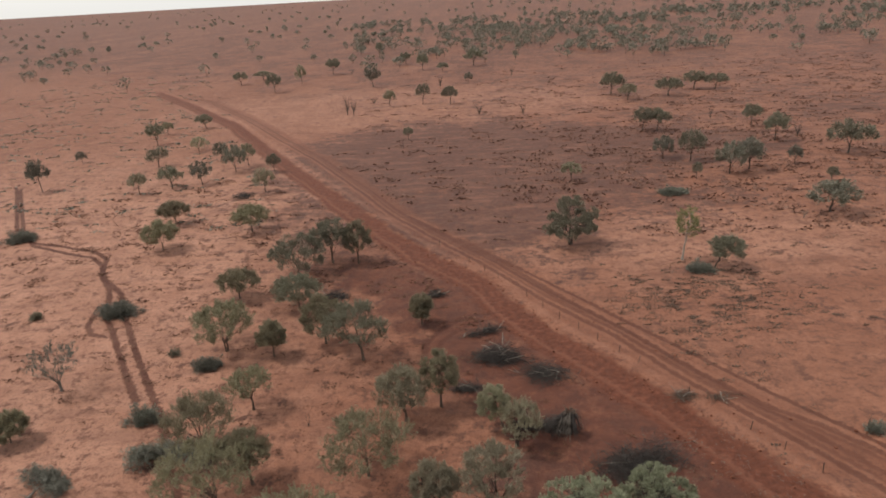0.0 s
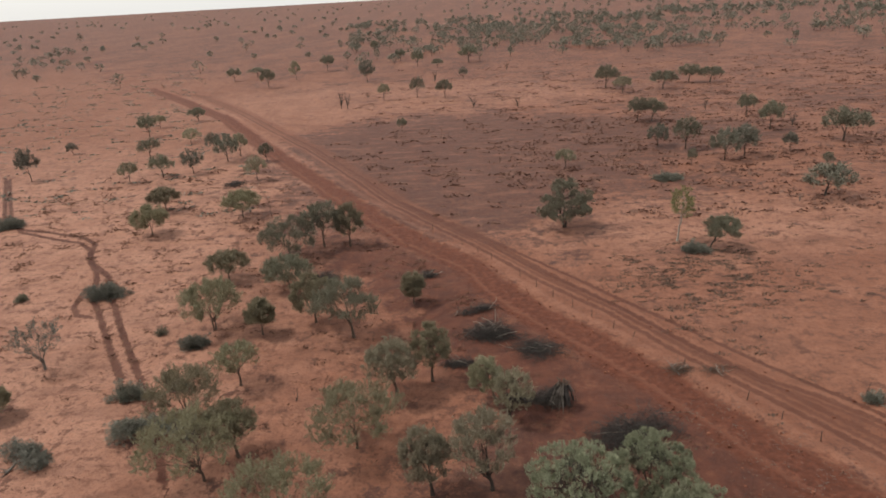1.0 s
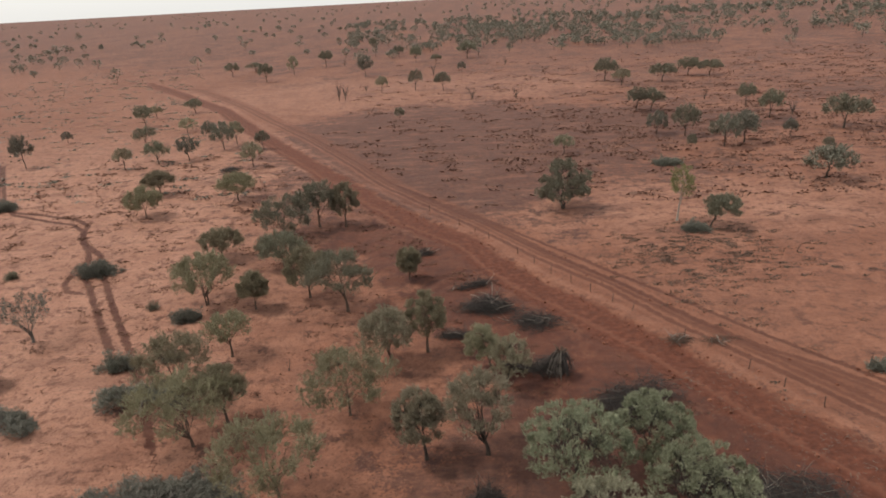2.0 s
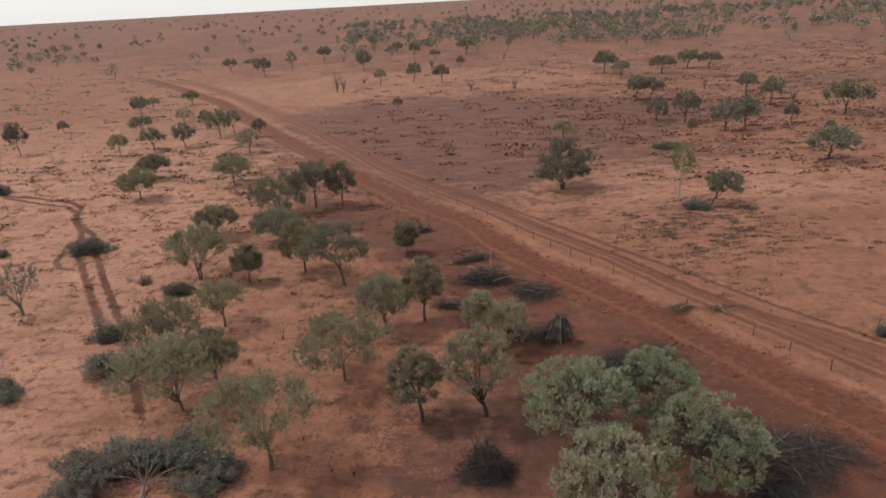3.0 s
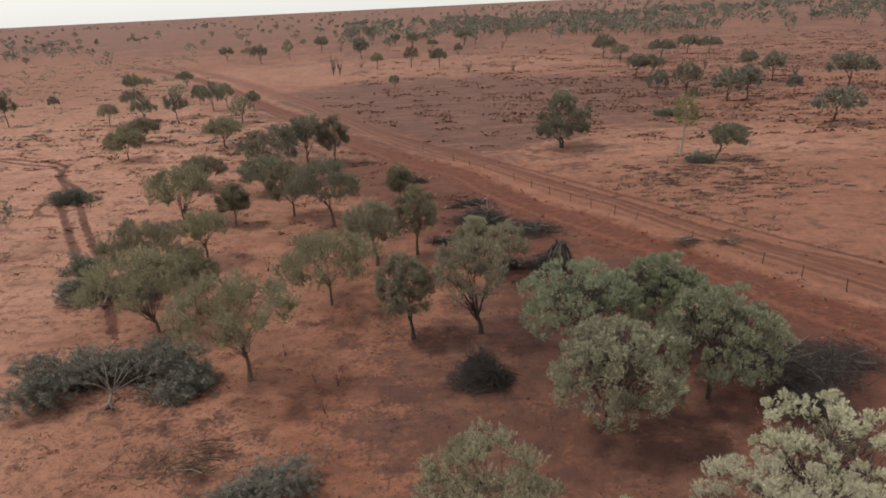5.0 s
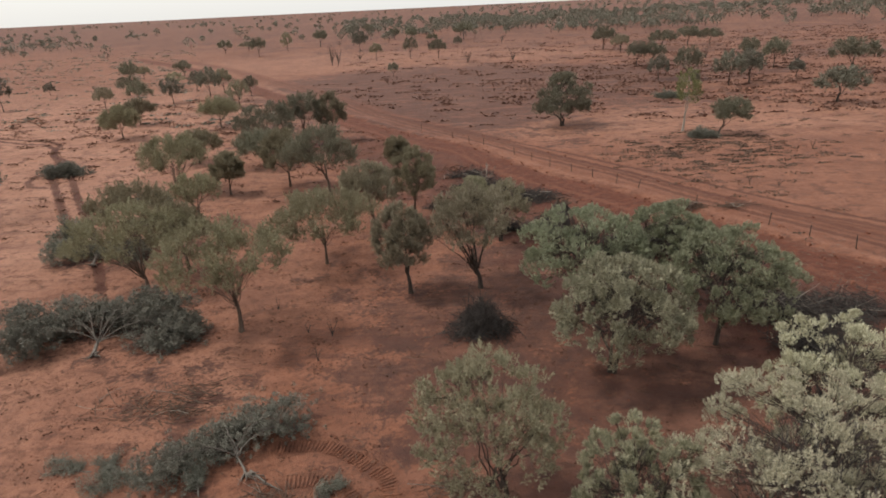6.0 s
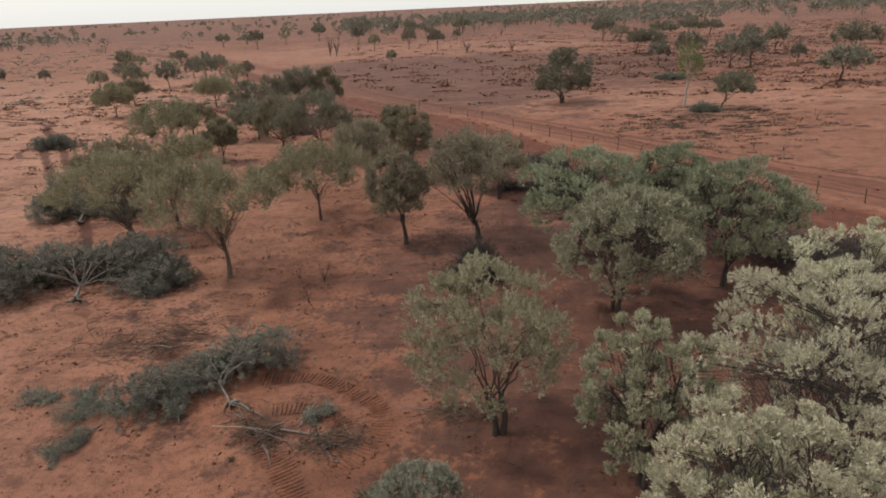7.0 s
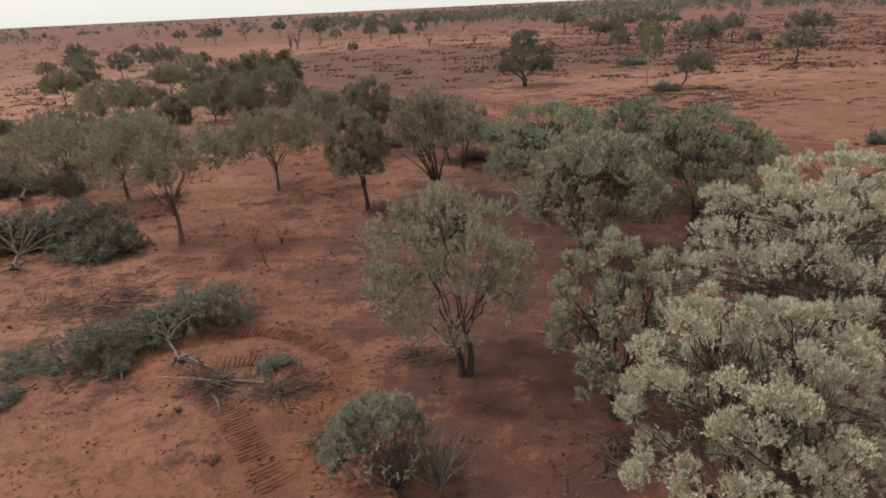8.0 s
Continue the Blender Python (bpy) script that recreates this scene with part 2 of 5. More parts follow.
class Quads:
    """Gathers four-sided (or, for leaves, three-sided) faces for one mesh."""

    def __init__(self, corners=4):
        self.v, self.f, self.n, self.corners = [], [], 0, corners

    def add(self, verts, faces):
        self.v.append(np.asarray(verts, float))
        self.f.append(np.asarray(faces, int) + self.n)
        self.n += len(verts)

    def tube(self, points, radii, sides=5):
        p, r = np.asarray(points, float), np.asarray(radii, float)
        along = np.gradient(p, axis=0)
        along /= np.linalg.norm(along, axis=1)[:, None] + 1e-9
        ref = np.where(np.abs(along[:, 2:3]) > 0.9, np.array([[1.0, 0, 0]]), np.array([[0, 0, 1.0]]))
        u = np.cross(along, ref)
        u /= np.linalg.norm(u, axis=1)[:, None] + 1e-9
        w = np.cross(along, u)
        a = np.arange(sides) * 2 * np.pi / sides
        ring = p[:, None] + r[:, None, None] * (np.cos(a)[None, :, None] * u[:, None] + np.sin(a)[None, :, None] * w[:, None])
        i, j = np.meshgrid(np.arange(len(p) - 1), np.arange(sides), indexing="ij")
        k = (j + 1) % sides
        self.add(ring.reshape(-1, 3), np.stack([i * sides + j, i * sides + k, (i + 1) * sides + k, (i + 1) * sides + j], -1).reshape(-1, 4))

    def blades(self, base, way, length, width, rng):
        """Narrow leaf blades from base points along their ways."""
        n = len(base)
        way = way / (np.linalg.norm(way, axis=1)[:, None] + 1e-9)
        side = np.cross(way, rng.normal(size=(n, 3)))
        side /= np.linalg.norm(side, axis=1)[:, None] + 1e-9
        L, W = np.asarray(length)[:, None], np.asarray(width)[:, None]
        if self.corners == 3:
            v = np.stack([base + side * W * 0.5, base + way * L, base - side * W * 0.5], 1).reshape(-1, 3)
            self.add(v, np.arange(3 * n).reshape(-1, 3))
            return
        mid = base + way * L * 0.5
        v = np.stack([base, mid + side * W * 0.5, base + way * L, mid - side * W * 0.5], 1).reshape(-1, 3)
        self.add(v, np.arange(4 * n).reshape(-1, 4))

    def mesh(self, name, mat, smooth=False):
        me = bpy.data.meshes.new(name)
        v, f = np.concatenate(self.v), np.concatenate(self.f)
        me.vertices.add(len(v))
        me.vertices.foreach_set("co", v.ravel())
        me.loops.add(f.size)
        me.loops.foreach_set("vertex_index", f.ravel())
        me.polygons.add(len(f))
        me.polygons.foreach_set("loop_start", np.arange(len(f)) * self.corners)
        me.polygons.foreach_set("use_smooth", np.full(len(f), smooth))
        me.update(calc_edges=True)
        me.materials.append(mat)
        return me


def part(name, quads, mat, parent, label="", smooth=False):
    ob = new(name, quads.mesh(name, mat, smooth))
    ob.parent = parent
    return tagged(ob, label)


def curve_points(a, b, c, n):
    t = np.linspace(0, 1, n)[:, None]
    return (1 - t) ** 2 * np.asarray(a) + 2 * t * (1 - t) * np.asarray(b) + t * t * np.asarray(c)


# ---- the ground ----
ROAD = [(-120, 262), (-67, 187), (-36.6, 132), (-19.8, 103), (-6, 80), (1.4, 71.4), (4.5, 63.7), (8.3, 57.1), (12.4, 51.5), (16, 45.8), (19, 40.6), (21.6, 35.9), (25.5, 29), (33, 16), (45, -5)]
RUT_A = [(-95, 240), (-66.8, 197.4), (-50.3, 168.9), (-31.8, 138.1), (-10.6, 97.3), (2.4, 77.5), (9.1, 66.1), (15.1, 57.7), (19.4, 49.6), (23.4, 43.6), (26.5, 38.9), (28.9, 34.8), (34, 25), (44, 6)]
RUT_B = [(-8, 97), (6, 76.2), (11.7, 65.8), (15.6, 60.1), (21.5, 49.8), (25, 45), (28.2, 42.1), (31.1, 38.4), (37, 28)]
RUT_C = [(0, 86), (8.6, 73.2), (16.9, 60.6), (22.7, 51.8), (27.4, 45.1), (31.7, 39.3), (38, 29)]
DOZER_L = [(-92.5, 126.2), (-74.7, 98.9), (-67.8, 92.4), (-62.1, 90.6), (-55.8, 88), (-52, 84.8), (-49.6, 78.6), (-45.8, 73.4), (-42.1, 65.5), (-39.6, 62), (-35.6, 55.8), (-30.8, 48.7)]
DOZER_R = [(-91, 125), (-73, 98), (-67, 91.2), (-60.7, 88.1), (-54.3, 85.2), (-51.5, 82.3), (-48.4, 77.2), (-43.8, 72.4), (-38.9, 63.9), (-33.7, 55.7), (-29.2, 49), (-27, 45.6), (-25, 42.1), (-21, 35)]
DOZER_TURN = [(-40.5, 61.2), (-42.1, 61.8), (-43.6, 63.9), (-44.2, 66.3), (-42.6, 66.6), (-41.0, 65.8)]
TURN_A = [(-4.1, 52), (-4.1, 53.7), (-4, 57.5), (-2, 60.5), (0.5, 62.6), (3, 63.2)]
TURN_B = [(-3, 52), (-3, 53.6), (-2.5, 57.3), (-1, 59.2), (0.8, 60.9), (2.4, 61.6)]
PAD = [(-37.1, 113.7), (-31.8, 103.1), (-29.3, 95.8), (-28.1, 91.8), (-31, 84), (-29, 78)]
LANES = (("road", ROAD), ("rut_a", RUT_A), ("rut_b", RUT_B), ("rut_c", RUT_C), ("dozer_l", DOZER_L), ("dozer_r", DOZER_R), ("dozer_turn", DOZER_TURN), ("turn_a", TURN_A), ("turn_b", TURN_B), ("cattle_pad", PAD))
TREAD_A = [(-6.4, 19.4), (-4.9, 19.5), (-3.9, 19.1), (-2.9, 18.4), (-2.0, 17.6), (-1.65, 16.7), (-1.8, 15.7), (-2.2, 14.8), (-2.8, 14.2)]
TREAD_B = [(-5.6, 17.4), (-4.6, 17.6), (-3.8, 17.3), (-3.2, 16.8), (-2.8, 16.1)]
TREAD_C = [(-5.9, 16.5), (-5.3, 15.6), (-4.7, 14.8), (-4.1, 13.9), (-3.6, 13.0), (-3.1, 12.2), (-2.6, 11.5)]


def away(line, x, y):
    """Distance of the points x, y from a line of straight pieces."""
    best = np.full(x.shape, 1e9)
    for (ax, ay), (bx, by) in zip(line, line[1:]):
        dx, dy = bx - ax, by - ay
        t = np.clip(((x - ax) * dx + (y - ay) * dy) / (dx * dx + dy * dy), 0, 1)
        best = np.minimum(best, np.hypot(x - ax - t * dx, y - ay - t * dy))
    return best


def beside(line, x, y):
    """Distance from a line of straight pieces, minus on one side of it."""
    best, sign = np.full(x.shape, 1e9), np.ones(x.shape)
    for (ax, ay), (bx, by) in zip(line, line[1:]):
        dx, dy = bx - ax, by - ay
        t = np.clip(((x - ax) * dx + (y - ay) * dy) / (dx * dx + dy * dy), 0, 1)
        d = np.hypot(x - ax - t * dx, y - ay - t * dy)
        side = np.where((x - ax) * dy - (y - ay) * dx < 0, -1.0, 1.0)
        sign = np.where(d < best, side, sign)
        best = np.minimum(best, d)
    return best * sign


def waves(x, y, scale, seed):
    """Smooth, repeat-free unevenness between about -1 and 1."""
    rng = np.random.default_rng(seed)
    s = np.zeros(np.shape(x))
    for k in range(9):
        a, f, p = rng.uniform(0, np.pi * 2), rng.uniform(0.5, 2.1) / scale, rng.uniform(0, 7)
        s = s + np.sin((x * np.cos(a) + y * np.sin(a)) * f * 2 * np.pi + p + 1.3 * np.sin(y * f * 1.7 + k))
    return s / 4.2


def ground_z(x, y):
    return 0.10 * waves(x, y, 38.0, 5) + 0.035 * waves(x, y, 7.0, 6)


def soft_edge(d, half, edge):
    return np.clip((half + edge - d) / edge, 0, 1)


def spaced(lo, hi, step, first, last):
    mid = np.arange(lo, hi, step)
    out, s, v = [], step, hi
    while v < last:
        out.append(v)
        s *= 1.09
        v += s
    back, s, v = [], step, lo
    while v > first:
        s *= 1.09
        v -= s
        back.append(v)
    return np.array(back[::-1] + list(mid) + out)


def build_ground():
    xs, ys = spaced(-64, 46, 0.41, -4300, 4300), spaced(9, 100, 0.41, -600, 4700)
    X, Y = np.meshgrid(xs, ys)
    x, y = X.ravel(), Y.ravel()
    wob = 0.35 * waves(x, y, 5.0, 11)
    road = soft_edge(away(ROAD, x, y) + wob * 1.3, 1.8, 1.2)
    rut, tread = np.zeros(x.shape), np.zeros(x.shape)
    for line, half in ((RUT_A, 0.22), (RUT_B, 0.24), (RUT_C, 0.2), (TURN_A, 0.30), (TURN_B, 0.25), (PAD, 0.16)):
        rut = np.maximum(rut, soft_edge(away(line, x, y) + 0.3 * wob, half, 0.35) * (0.75 if line in (PAD, RUT_C) else 1.0))
    for shift in (1.5, -1.6, 0.7, -2.7):
        side = [(px + shift, py + shift * 0.62) for px, py in RUT_A]
        rut = np.maximum(rut, 0.8 * soft_edge(away(side, x, y) + 0.5 * wob, 0.14, 0.35))
    for line in (DOZER_L, DOZER_R):
        rut = np.maximum(rut, soft_edge(away(line, x, y) + 0.15 * wob, 0.27, 0.2))
    for line in (TREAD_A, TREAD_B, TREAD_C):
        tread = np.maximum(tread, 0.45 * soft_edge(away(line, x, y), 0.34, 0.25))
    rut = rut * soft_edge(np.maximum(-62 - x, y - 100), 0, 8)
    pale = np.zeros(x.shape)
    pale = np.maximum(pale, 0.5 * soft_edge(np.hypot((x - 34) / 1.6, (y - 82) / 0.7) + 4 * waves(x, y, 9, 3), 10, 14))
    # pale western sand, brightened further in place of the glare over it
    pale = np.maximum(pale, 0.85 * soft_edge(np.abs(x + 58 + y * 0.10) + 4 * waves(x, y, 12, 4), 30, 26) * soft_edge(y, 110, 60))
    pale = np.maximum(pale, 0.4 * soft_edge(np.hypot((x + 22) / 2.0, y - 208) + 7 * waves(x, y, 22, 16), 26, 22))
    litter_shade = soft_edge(np.hypot((x + 2) / 1.25, (y - 128) / 1.55) + 5 * waves(x, y, 16, 8), 24, 16)
    litter_shade = np.maximum(litter_shade, soft_edge(np.hypot((x - 30) / 1.4, (y - 140) / 0.75) + 6 * waves(x, y, 13, 9), 20, 18))
    litter_shade = np.maximum(litter_shade, soft_edge(np.hypot((x - 8) / 1.0, (y - 96) / 0.7) + 4 * waves(x, y, 9, 12), 10, 10))
    litter_shade = litter_shade * 1.35
    # far plain greyed with scrub colour, partly standing in for haze
    litter_shade = np.maximum(litter_shade, 0.85 * np.clip((y + 0.35 * x - 210) / 130, 0, 1) * np.clip(0.8 + 0.5 * waves(x, y, 60, 10), 0, 1))
    litter_shade = np.maximum(litter_shade, 0.8 * soft_edge(np.hypot((x - 18) / 1.3, (y - 104) / 0.85) + 6 * waves(x, y, 14, 15), 14, 14))
    litter_shade = np.maximum(litter_shade, 0.75 * np.clip((x * 0.9 + y - 140) / 60, 0, 1) * np.clip(0.7 + 0.5 * waves(x, y, 40, 14), 0, 1))
    # grove floor: leaf litter, with shade below the crowns painted in
    litter_shade = np.maximum(litter_shade, 1.2 * soft_edge(np.hypot((x - 9) / 1.4, (y - 29) / 1.1) + 2 * waves(x, y, 4, 21), 7, 6))
    litter_shade = np.maximum(litter_shade, 1.15 * soft_edge(np.hypot((x - 10) / 1.1, (y - 20) / 1.6) + 2 * waves(x, y, 5, 24), 8, 7))
    # dark rounds at heaps and trees: litter plus their shade as colour
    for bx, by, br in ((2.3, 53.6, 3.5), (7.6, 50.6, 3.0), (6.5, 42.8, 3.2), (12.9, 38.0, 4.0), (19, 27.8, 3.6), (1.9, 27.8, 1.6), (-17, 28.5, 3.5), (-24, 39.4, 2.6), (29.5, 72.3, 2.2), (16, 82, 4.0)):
        litter_shade = np.maximum(litter_shade, 0.9 * soft_edge(np.hypot(x - bx, (y - by) * 1.2) + 0.6 * waves(x, y, 3, 26), br * 0.7, br))
    # patch at the twig scatter: litter and shade in one dark colour
    litter_shade = np.maximum(litter_shade, 0.62 * soft_edge(np.hypot(x + 12.5, (y - 22.8) * 1.1) + 0.8 * waves(x, y, 3, 27), 2.5, 3.5))
    litter_shade = litter_shade * (1 - road) * (1 - 0.7 * pale)
    # turned earth spreads west of the graded strip
    west = soft_edge(away([(px - 5.5, py - 3.5) for px, py in ROAD], x, y) + 2.5 * waves(x, y, 8, 25), 3.5, 6)
    west_earth = 0.85 * west * soft_edge(np.abs(y - 48), 26, 20)
    near = soft_edge(np.maximum(np.maximum(-62 - x, x - 44), np.maximum(y - 98, (10 - y) * 4)), 0, 6)
    berm = near * soft_edge(np.abs(away(ROAD, x, y) + wob - 3.1), 0.25, 0.5)
    z = ground_z(x, y) - 0.10 * road + 0.05 * berm - 0.06 * rut - 0.11 * tread + (0.02 * waves(x, y, 1.1, 7) + 0.015 * waves(x, y, 0.7, 17)) * near * (1 - 2.2 * tread)
    q = Quads()
    n, m = len(xs), len(ys)
    i, j = np.meshgrid(np.arange(m - 1), np.arange(n - 1), indexing="ij")
    q.add(np.stack([x, y, z], -1), np.stack([i * n + j, i * n + j + 1, (i + 1) * n + j + 1, (i + 1) * n + j], -1).reshape(-1, 4))
    me = q.mesh("ground", RED_SAND, True)
    lanes = [(name, np.clip(beside(line, x, y), -30, 30)) for name, line in LANES]
    for name, values in [("graded", west_earth), ("rut", 1.5 * tread), ("pale", pale), ("litter", litter_shade)] + lanes:
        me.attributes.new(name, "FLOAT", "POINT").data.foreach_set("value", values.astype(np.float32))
    return tagged(new("ground", me), "red sandy outback plain with graded track and wheel ruts", "ground", kind="structure")


build_ground()


def far_track(name, line, half, label):
    """A worn strip of sand lying on the plain, with ragged edges."""
    pts = np.array(line, float)
    run = np.concatenate([[0], np.cumsum(np.hypot(*np.diff(pts, axis=0).T))])
    s = np.arange(0, run[-1], 1.2)
    c = np.stack([np.interp(s, run, pts[:, 0]), np.interp(s, run, pts[:, 1])], -1)
    e = unit2(np.gradient(c, axis=0))
    u = np.stack([-e[:, 1], e[:, 0]], -1)
    wid = half * (0.75 + 0.35 * waves(c[:, 0], c[:, 1], 9.0, 23))[:, None]
    a, b = c - u * wid, c + u * wid * 0.9
    za, zb = ground_z(a[:, 0], a[:, 1]) + 0.05, ground_z(b[:, 0], b[:, 1]) + 0.05
    q = Quads()
    n = len(s)
    k = np.arange(n - 1)
    q.add(np.concatenate([np.c_[a, za], np.c_[b, zb]]), np.stack([k, k + n, k + n + 1, k + 1], -1))
    me = q.mesh(name, RED_SAND)
    for att, value in [("graded", 0.0), ("rut", 0.0), ("pale", 1.0), ("litter", 0.0)] + [(k, 30.0) for k, _ in LANES]:
        me.attributes.new(att, "FLOAT", "POINT").data.foreach_set("value", np.full(2 * n, value, np.float32))
    return tagged(new(name, me), label, "track", kind="structure")


def unit2(v):
    return v / (np.hypot(v[:, 0], v[:, 1])[:, None] + 1e-9)


def unit(v):
    return v / (np.linalg.norm(v, axis=-1, keepdims=True) + 1e-9)


far_track("claypan", [(-80, 700), (-15, 708), (53, 676), (150, 790)], 5.0, "pale bare claypan strip on the far plain")

# ---- trees ----
SHAPES = {
    # trunk share, crown middle, crown up, crown down, lobe size, inner limit
    "umbrella": (0.36, 0.64, 0.32, 0.14, 0.27, 0.78),
    "round": (0.24, 0.58, 0.40, 0.32, 0.27, 0.84),
    "dense": (0.18, 0.54, 0.45, 0.33, 0.24, 0.87),
    "fan": (0.20, 0.56, 0.43, 0.18, 0.26, 0.78),
    "clump": (0.22, 0.57, 0.43, 0.33, 0.185, 0.80),
    "skirt": (0.24, 0.58, 0.41, 0.36, 0.20, 0.78),
    "table": (0.35, 0.62, 0.38, 0.12, 0.26, 0.76),
    "dome": (0.28, 0.54, 0.42, 0.16, 0.28, 0.80),
    "tufted": (0.14, 0.50, 0.47, 0.38, 0.125, 0.76),
    "bush": (0.10, 0.42, 0.54, 0.24, 0.15, 0.86),
    "tall": (0.30, 0.64, 0.38, 0.40, 0.26, 0.35),
    "old": (0.12, 0.36, 0.62, 0.20, 0.20, 0.66),
}
DETAIL = {
    # lobes, sprigs a lobe, leaves a sprig, leaf length, leaf width, sprig size, tube sides
    "hero": (96, 26, 28, 0.078, 0.030, 0.075, 7),
    "near": (60, 26, 28, 0.110, 0.046, 0.120, 6),
    "close": (132, 44, 32, 0.053, 0.0225, 0.058, 7),
    "grove": (96, 29, 26, 0.095, 0.042, 0.095, 6),
    "old": (60, 20, 24, 0.20, 0.080, 0.17, 6),
    "mid": (48, 20, 20, 0.185, 0.078, 0.19, 5),
    "far": (32, 14, 12, 0.28, 0.14, 0.24, 4),
    "bush": (150, 18, 24, 0.055, 0.021, 0.06, 4),
}
CUSHIONY = ("tufted", "dense", "old", "clump")


def standing(name, x, y, label, category, group="", turn=0.0, sink=0.06):
    base = new(name)
    base.empty_display_size = 0.3
    base.matrix_world = pose(x, y, float(ground_z(np.array(x), np.array(y))) - sink, 0, 0, turn)
    return tagged(base, label, category, group)


def grow(base, seed, h, w, shape, detail, leaf, bark, lean=(0.0, 0.0), stems=1, thin=1.0):
    """Trunk, limbs and a crown of leaf tufts under base."""
    rng = np.random.default_rng(seed)
    share, zc, up, down, lobe, inner = SHAPES[shape]
    lobes, tufts, blades, bl, bw, ts, sides = DETAIL[detail]
    R = w * 0.5 * (1 - 0.3 * lobe)
    up -= 0.28 * lobe * w / h
    mid = np.array([lean[0], lean[1], zc * h])
    # lobe middles, spread over the crown's shell
    k = np.arange(lobes) + 0.5
    el = np.arcsin(np.clip(1 - (1.0 + (0.62 if shape not in ("umbrella", "dome", "bush", "fan", "table") else 0.22)) * k / lobes, -1, 1)) + rng.normal(0, 0.12, lobes)
    az = k * 2.39996 + rng.uniform(0, 6) + rng.normal(0, 0.3, lobes)
    rad = np.where(np.arange(lobes) % 4 == 3, rng.uniform(0.3, 0.7, lobes), rng.uniform(inner, 0.98, lobes))
    way = np.stack([np.cos(el) * np.cos(az), np.cos(el) * np.sin(az), np.sin(el)], -1)
    size = np.where(way[:, 2:3] > 0, np.array([[R, R, up * h]]), np.array([[R, R, down * h]]))
    heart = mid + way * size * rad[:, None]
    lr = lobe * R * (rng.uniform(0.5, 1.2, lobes) if shape in ("tufted", "dense", "old", "tall", "clump") else rng.uniform(0.7, 1.15, lobes))
    fork = np.array([lean[0] * 0.35, lean[1] * 0.35, share * h])
    # trunk
    q = Quads()
    tr = (0.017 * h + 0.018) * (0.8 if shape == "table" else 1.5 if shape == "old" else 0.75 if shape == "tall" else 1.0)
    tops, spin = [], 0.25 if shape == "skirt" else rng.uniform(0, 6.28)
    for s in range(stems):
        turn = spin + s * 6.283 / stems
        off = np.array([np.cos(turn), np.sin(turn) * 0.7, 0]) * (0.016 * h + 0.03) * (stems > 1)
        bend = np.array([rng.normal(0, 0.015) * h, rng.normal(0, 0.015) * h, share * h * 0.55])
        tops.append(fork + off * 1.4)
        pts = curve_points(off * 0.7 + (0, 0, -0.1), off + bend, tops[-1], 7)
        q.tube(pts, np.linspace(tr * 1.25, tr * 0.75, 7) / (1 + 0.4 * (stems > 1)) * (1 + 0.5 * np.exp(-np.arange(7) * 1.3)), sides + 1)
    trunk = part("trunk", q, bark, base, smooth=True)
    # limbs fan out from the fork
    groups = 5 if detail in ("hero", "near", "old", "grove", "close") else 1
    sets = [Quads() for _ in range(groups)]
    mains = [i for i in range(lobes) if rad[i] > 0.6 and way[i, 2] > -0.1][:: max(1, lobes // (16 if shape == "bush" else 24 if shape in ("skirt", "table", "fan") else 7 if detail in ("hero", "close", "grove") else 5))]
    boughs = []
    for k, i in enumerate(mains):
        end = fork + (heart[i] - fork) * 0.92
        knee = fork + (end - fork) * ((0.42, 0.42, 0.52) if shape in ("fan", "bush", "table", "skirt") else (0.30, 0.30, 0.55)) + rng.normal(0, 0.03 * h, 3)
        pts = curve_points(tops[k % stems] - (0, 0, rng.uniform(0.0, 0.35) * share * h), knee, end, 8) + np.vstack([np.zeros(3), rng.normal(0, 0.008 * h, (7, 3))])
        thick = np.linspace(tr * rng.uniform(0.42, 0.62), tr * 0.14, 8) * (0.45 if shape in ("skirt", "table") else 0.62 if shape in ("fan", "bush", "table") else 1.0)
        sets[k % groups].tube(pts, thick, max(4, sides - 1))
        boughs.append((pts, thick))
    for i in range(lobes):
        if i in mains or (detail in ("hero", "close", "grove") and i % 5 == 1):
            continue
        best, near_pts, at = 1e9, None, 0
        for k, (pts, thick) in enumerate(boughs):
            d = np.linalg.norm(pts[1:7] - heart[i], axis=1) + 0.5 * np.maximum(0, pts[1:7, 2] - heart[i, 2])
            if d.min() < best:
                best, home, at = d.min(), k, int(d.argmin()) + 1
        pts, thick = boughs[home]
        start, r0 = pts[at], thick[at] * rng.uniform(0.4, 0.65)
        g = sets[home % groups]
        knee = start + (heart[i] - start) * 0.5 + np.array([0, 0, -0.06 * h if shape == "tall" else 0.04 * h]) + rng.normal(0, 0.025 * h, 3)
        pts = curve_points(start, knee, heart[i], 5)
        g.tube(pts, np.linspace(r0, tr * 0.05, 5), max(3, sides - 2))
        if detail != "far":
            for _ in range(3 if detail == "mid" else 5):
                a = pts[rng.integers(1, 5)]
                b = heart[i] + unit(rng.normal(0, 1, 3) + (0, 0, 0.5)) * lr[i] * rng.uniform(0.5, 0.95)
                g.tube(curve_points(a, (a + b) / 2 + rng.normal(0, 0.06, 3), b, 3), np.array([tr * 0.07, tr * 0.05, tr * 0.03]) + 0.002, 3)
    for g in sets:
        if g.v:
            part("limb", g, bark, trunk, smooth=True)
    # crown: cushions of upright sprigs at the limbs' ends
    n = max(3, int(tufts * thin))
    cushion = shape in CUSHIONY
    outward = unit(heart - mid)[:, None]
    dirs_ = unit(rng.normal(0, 1, (lobes, n, 3)) + outward * 0.8 + np.array([0, 0, 0.95 if cushion else 0.6]))
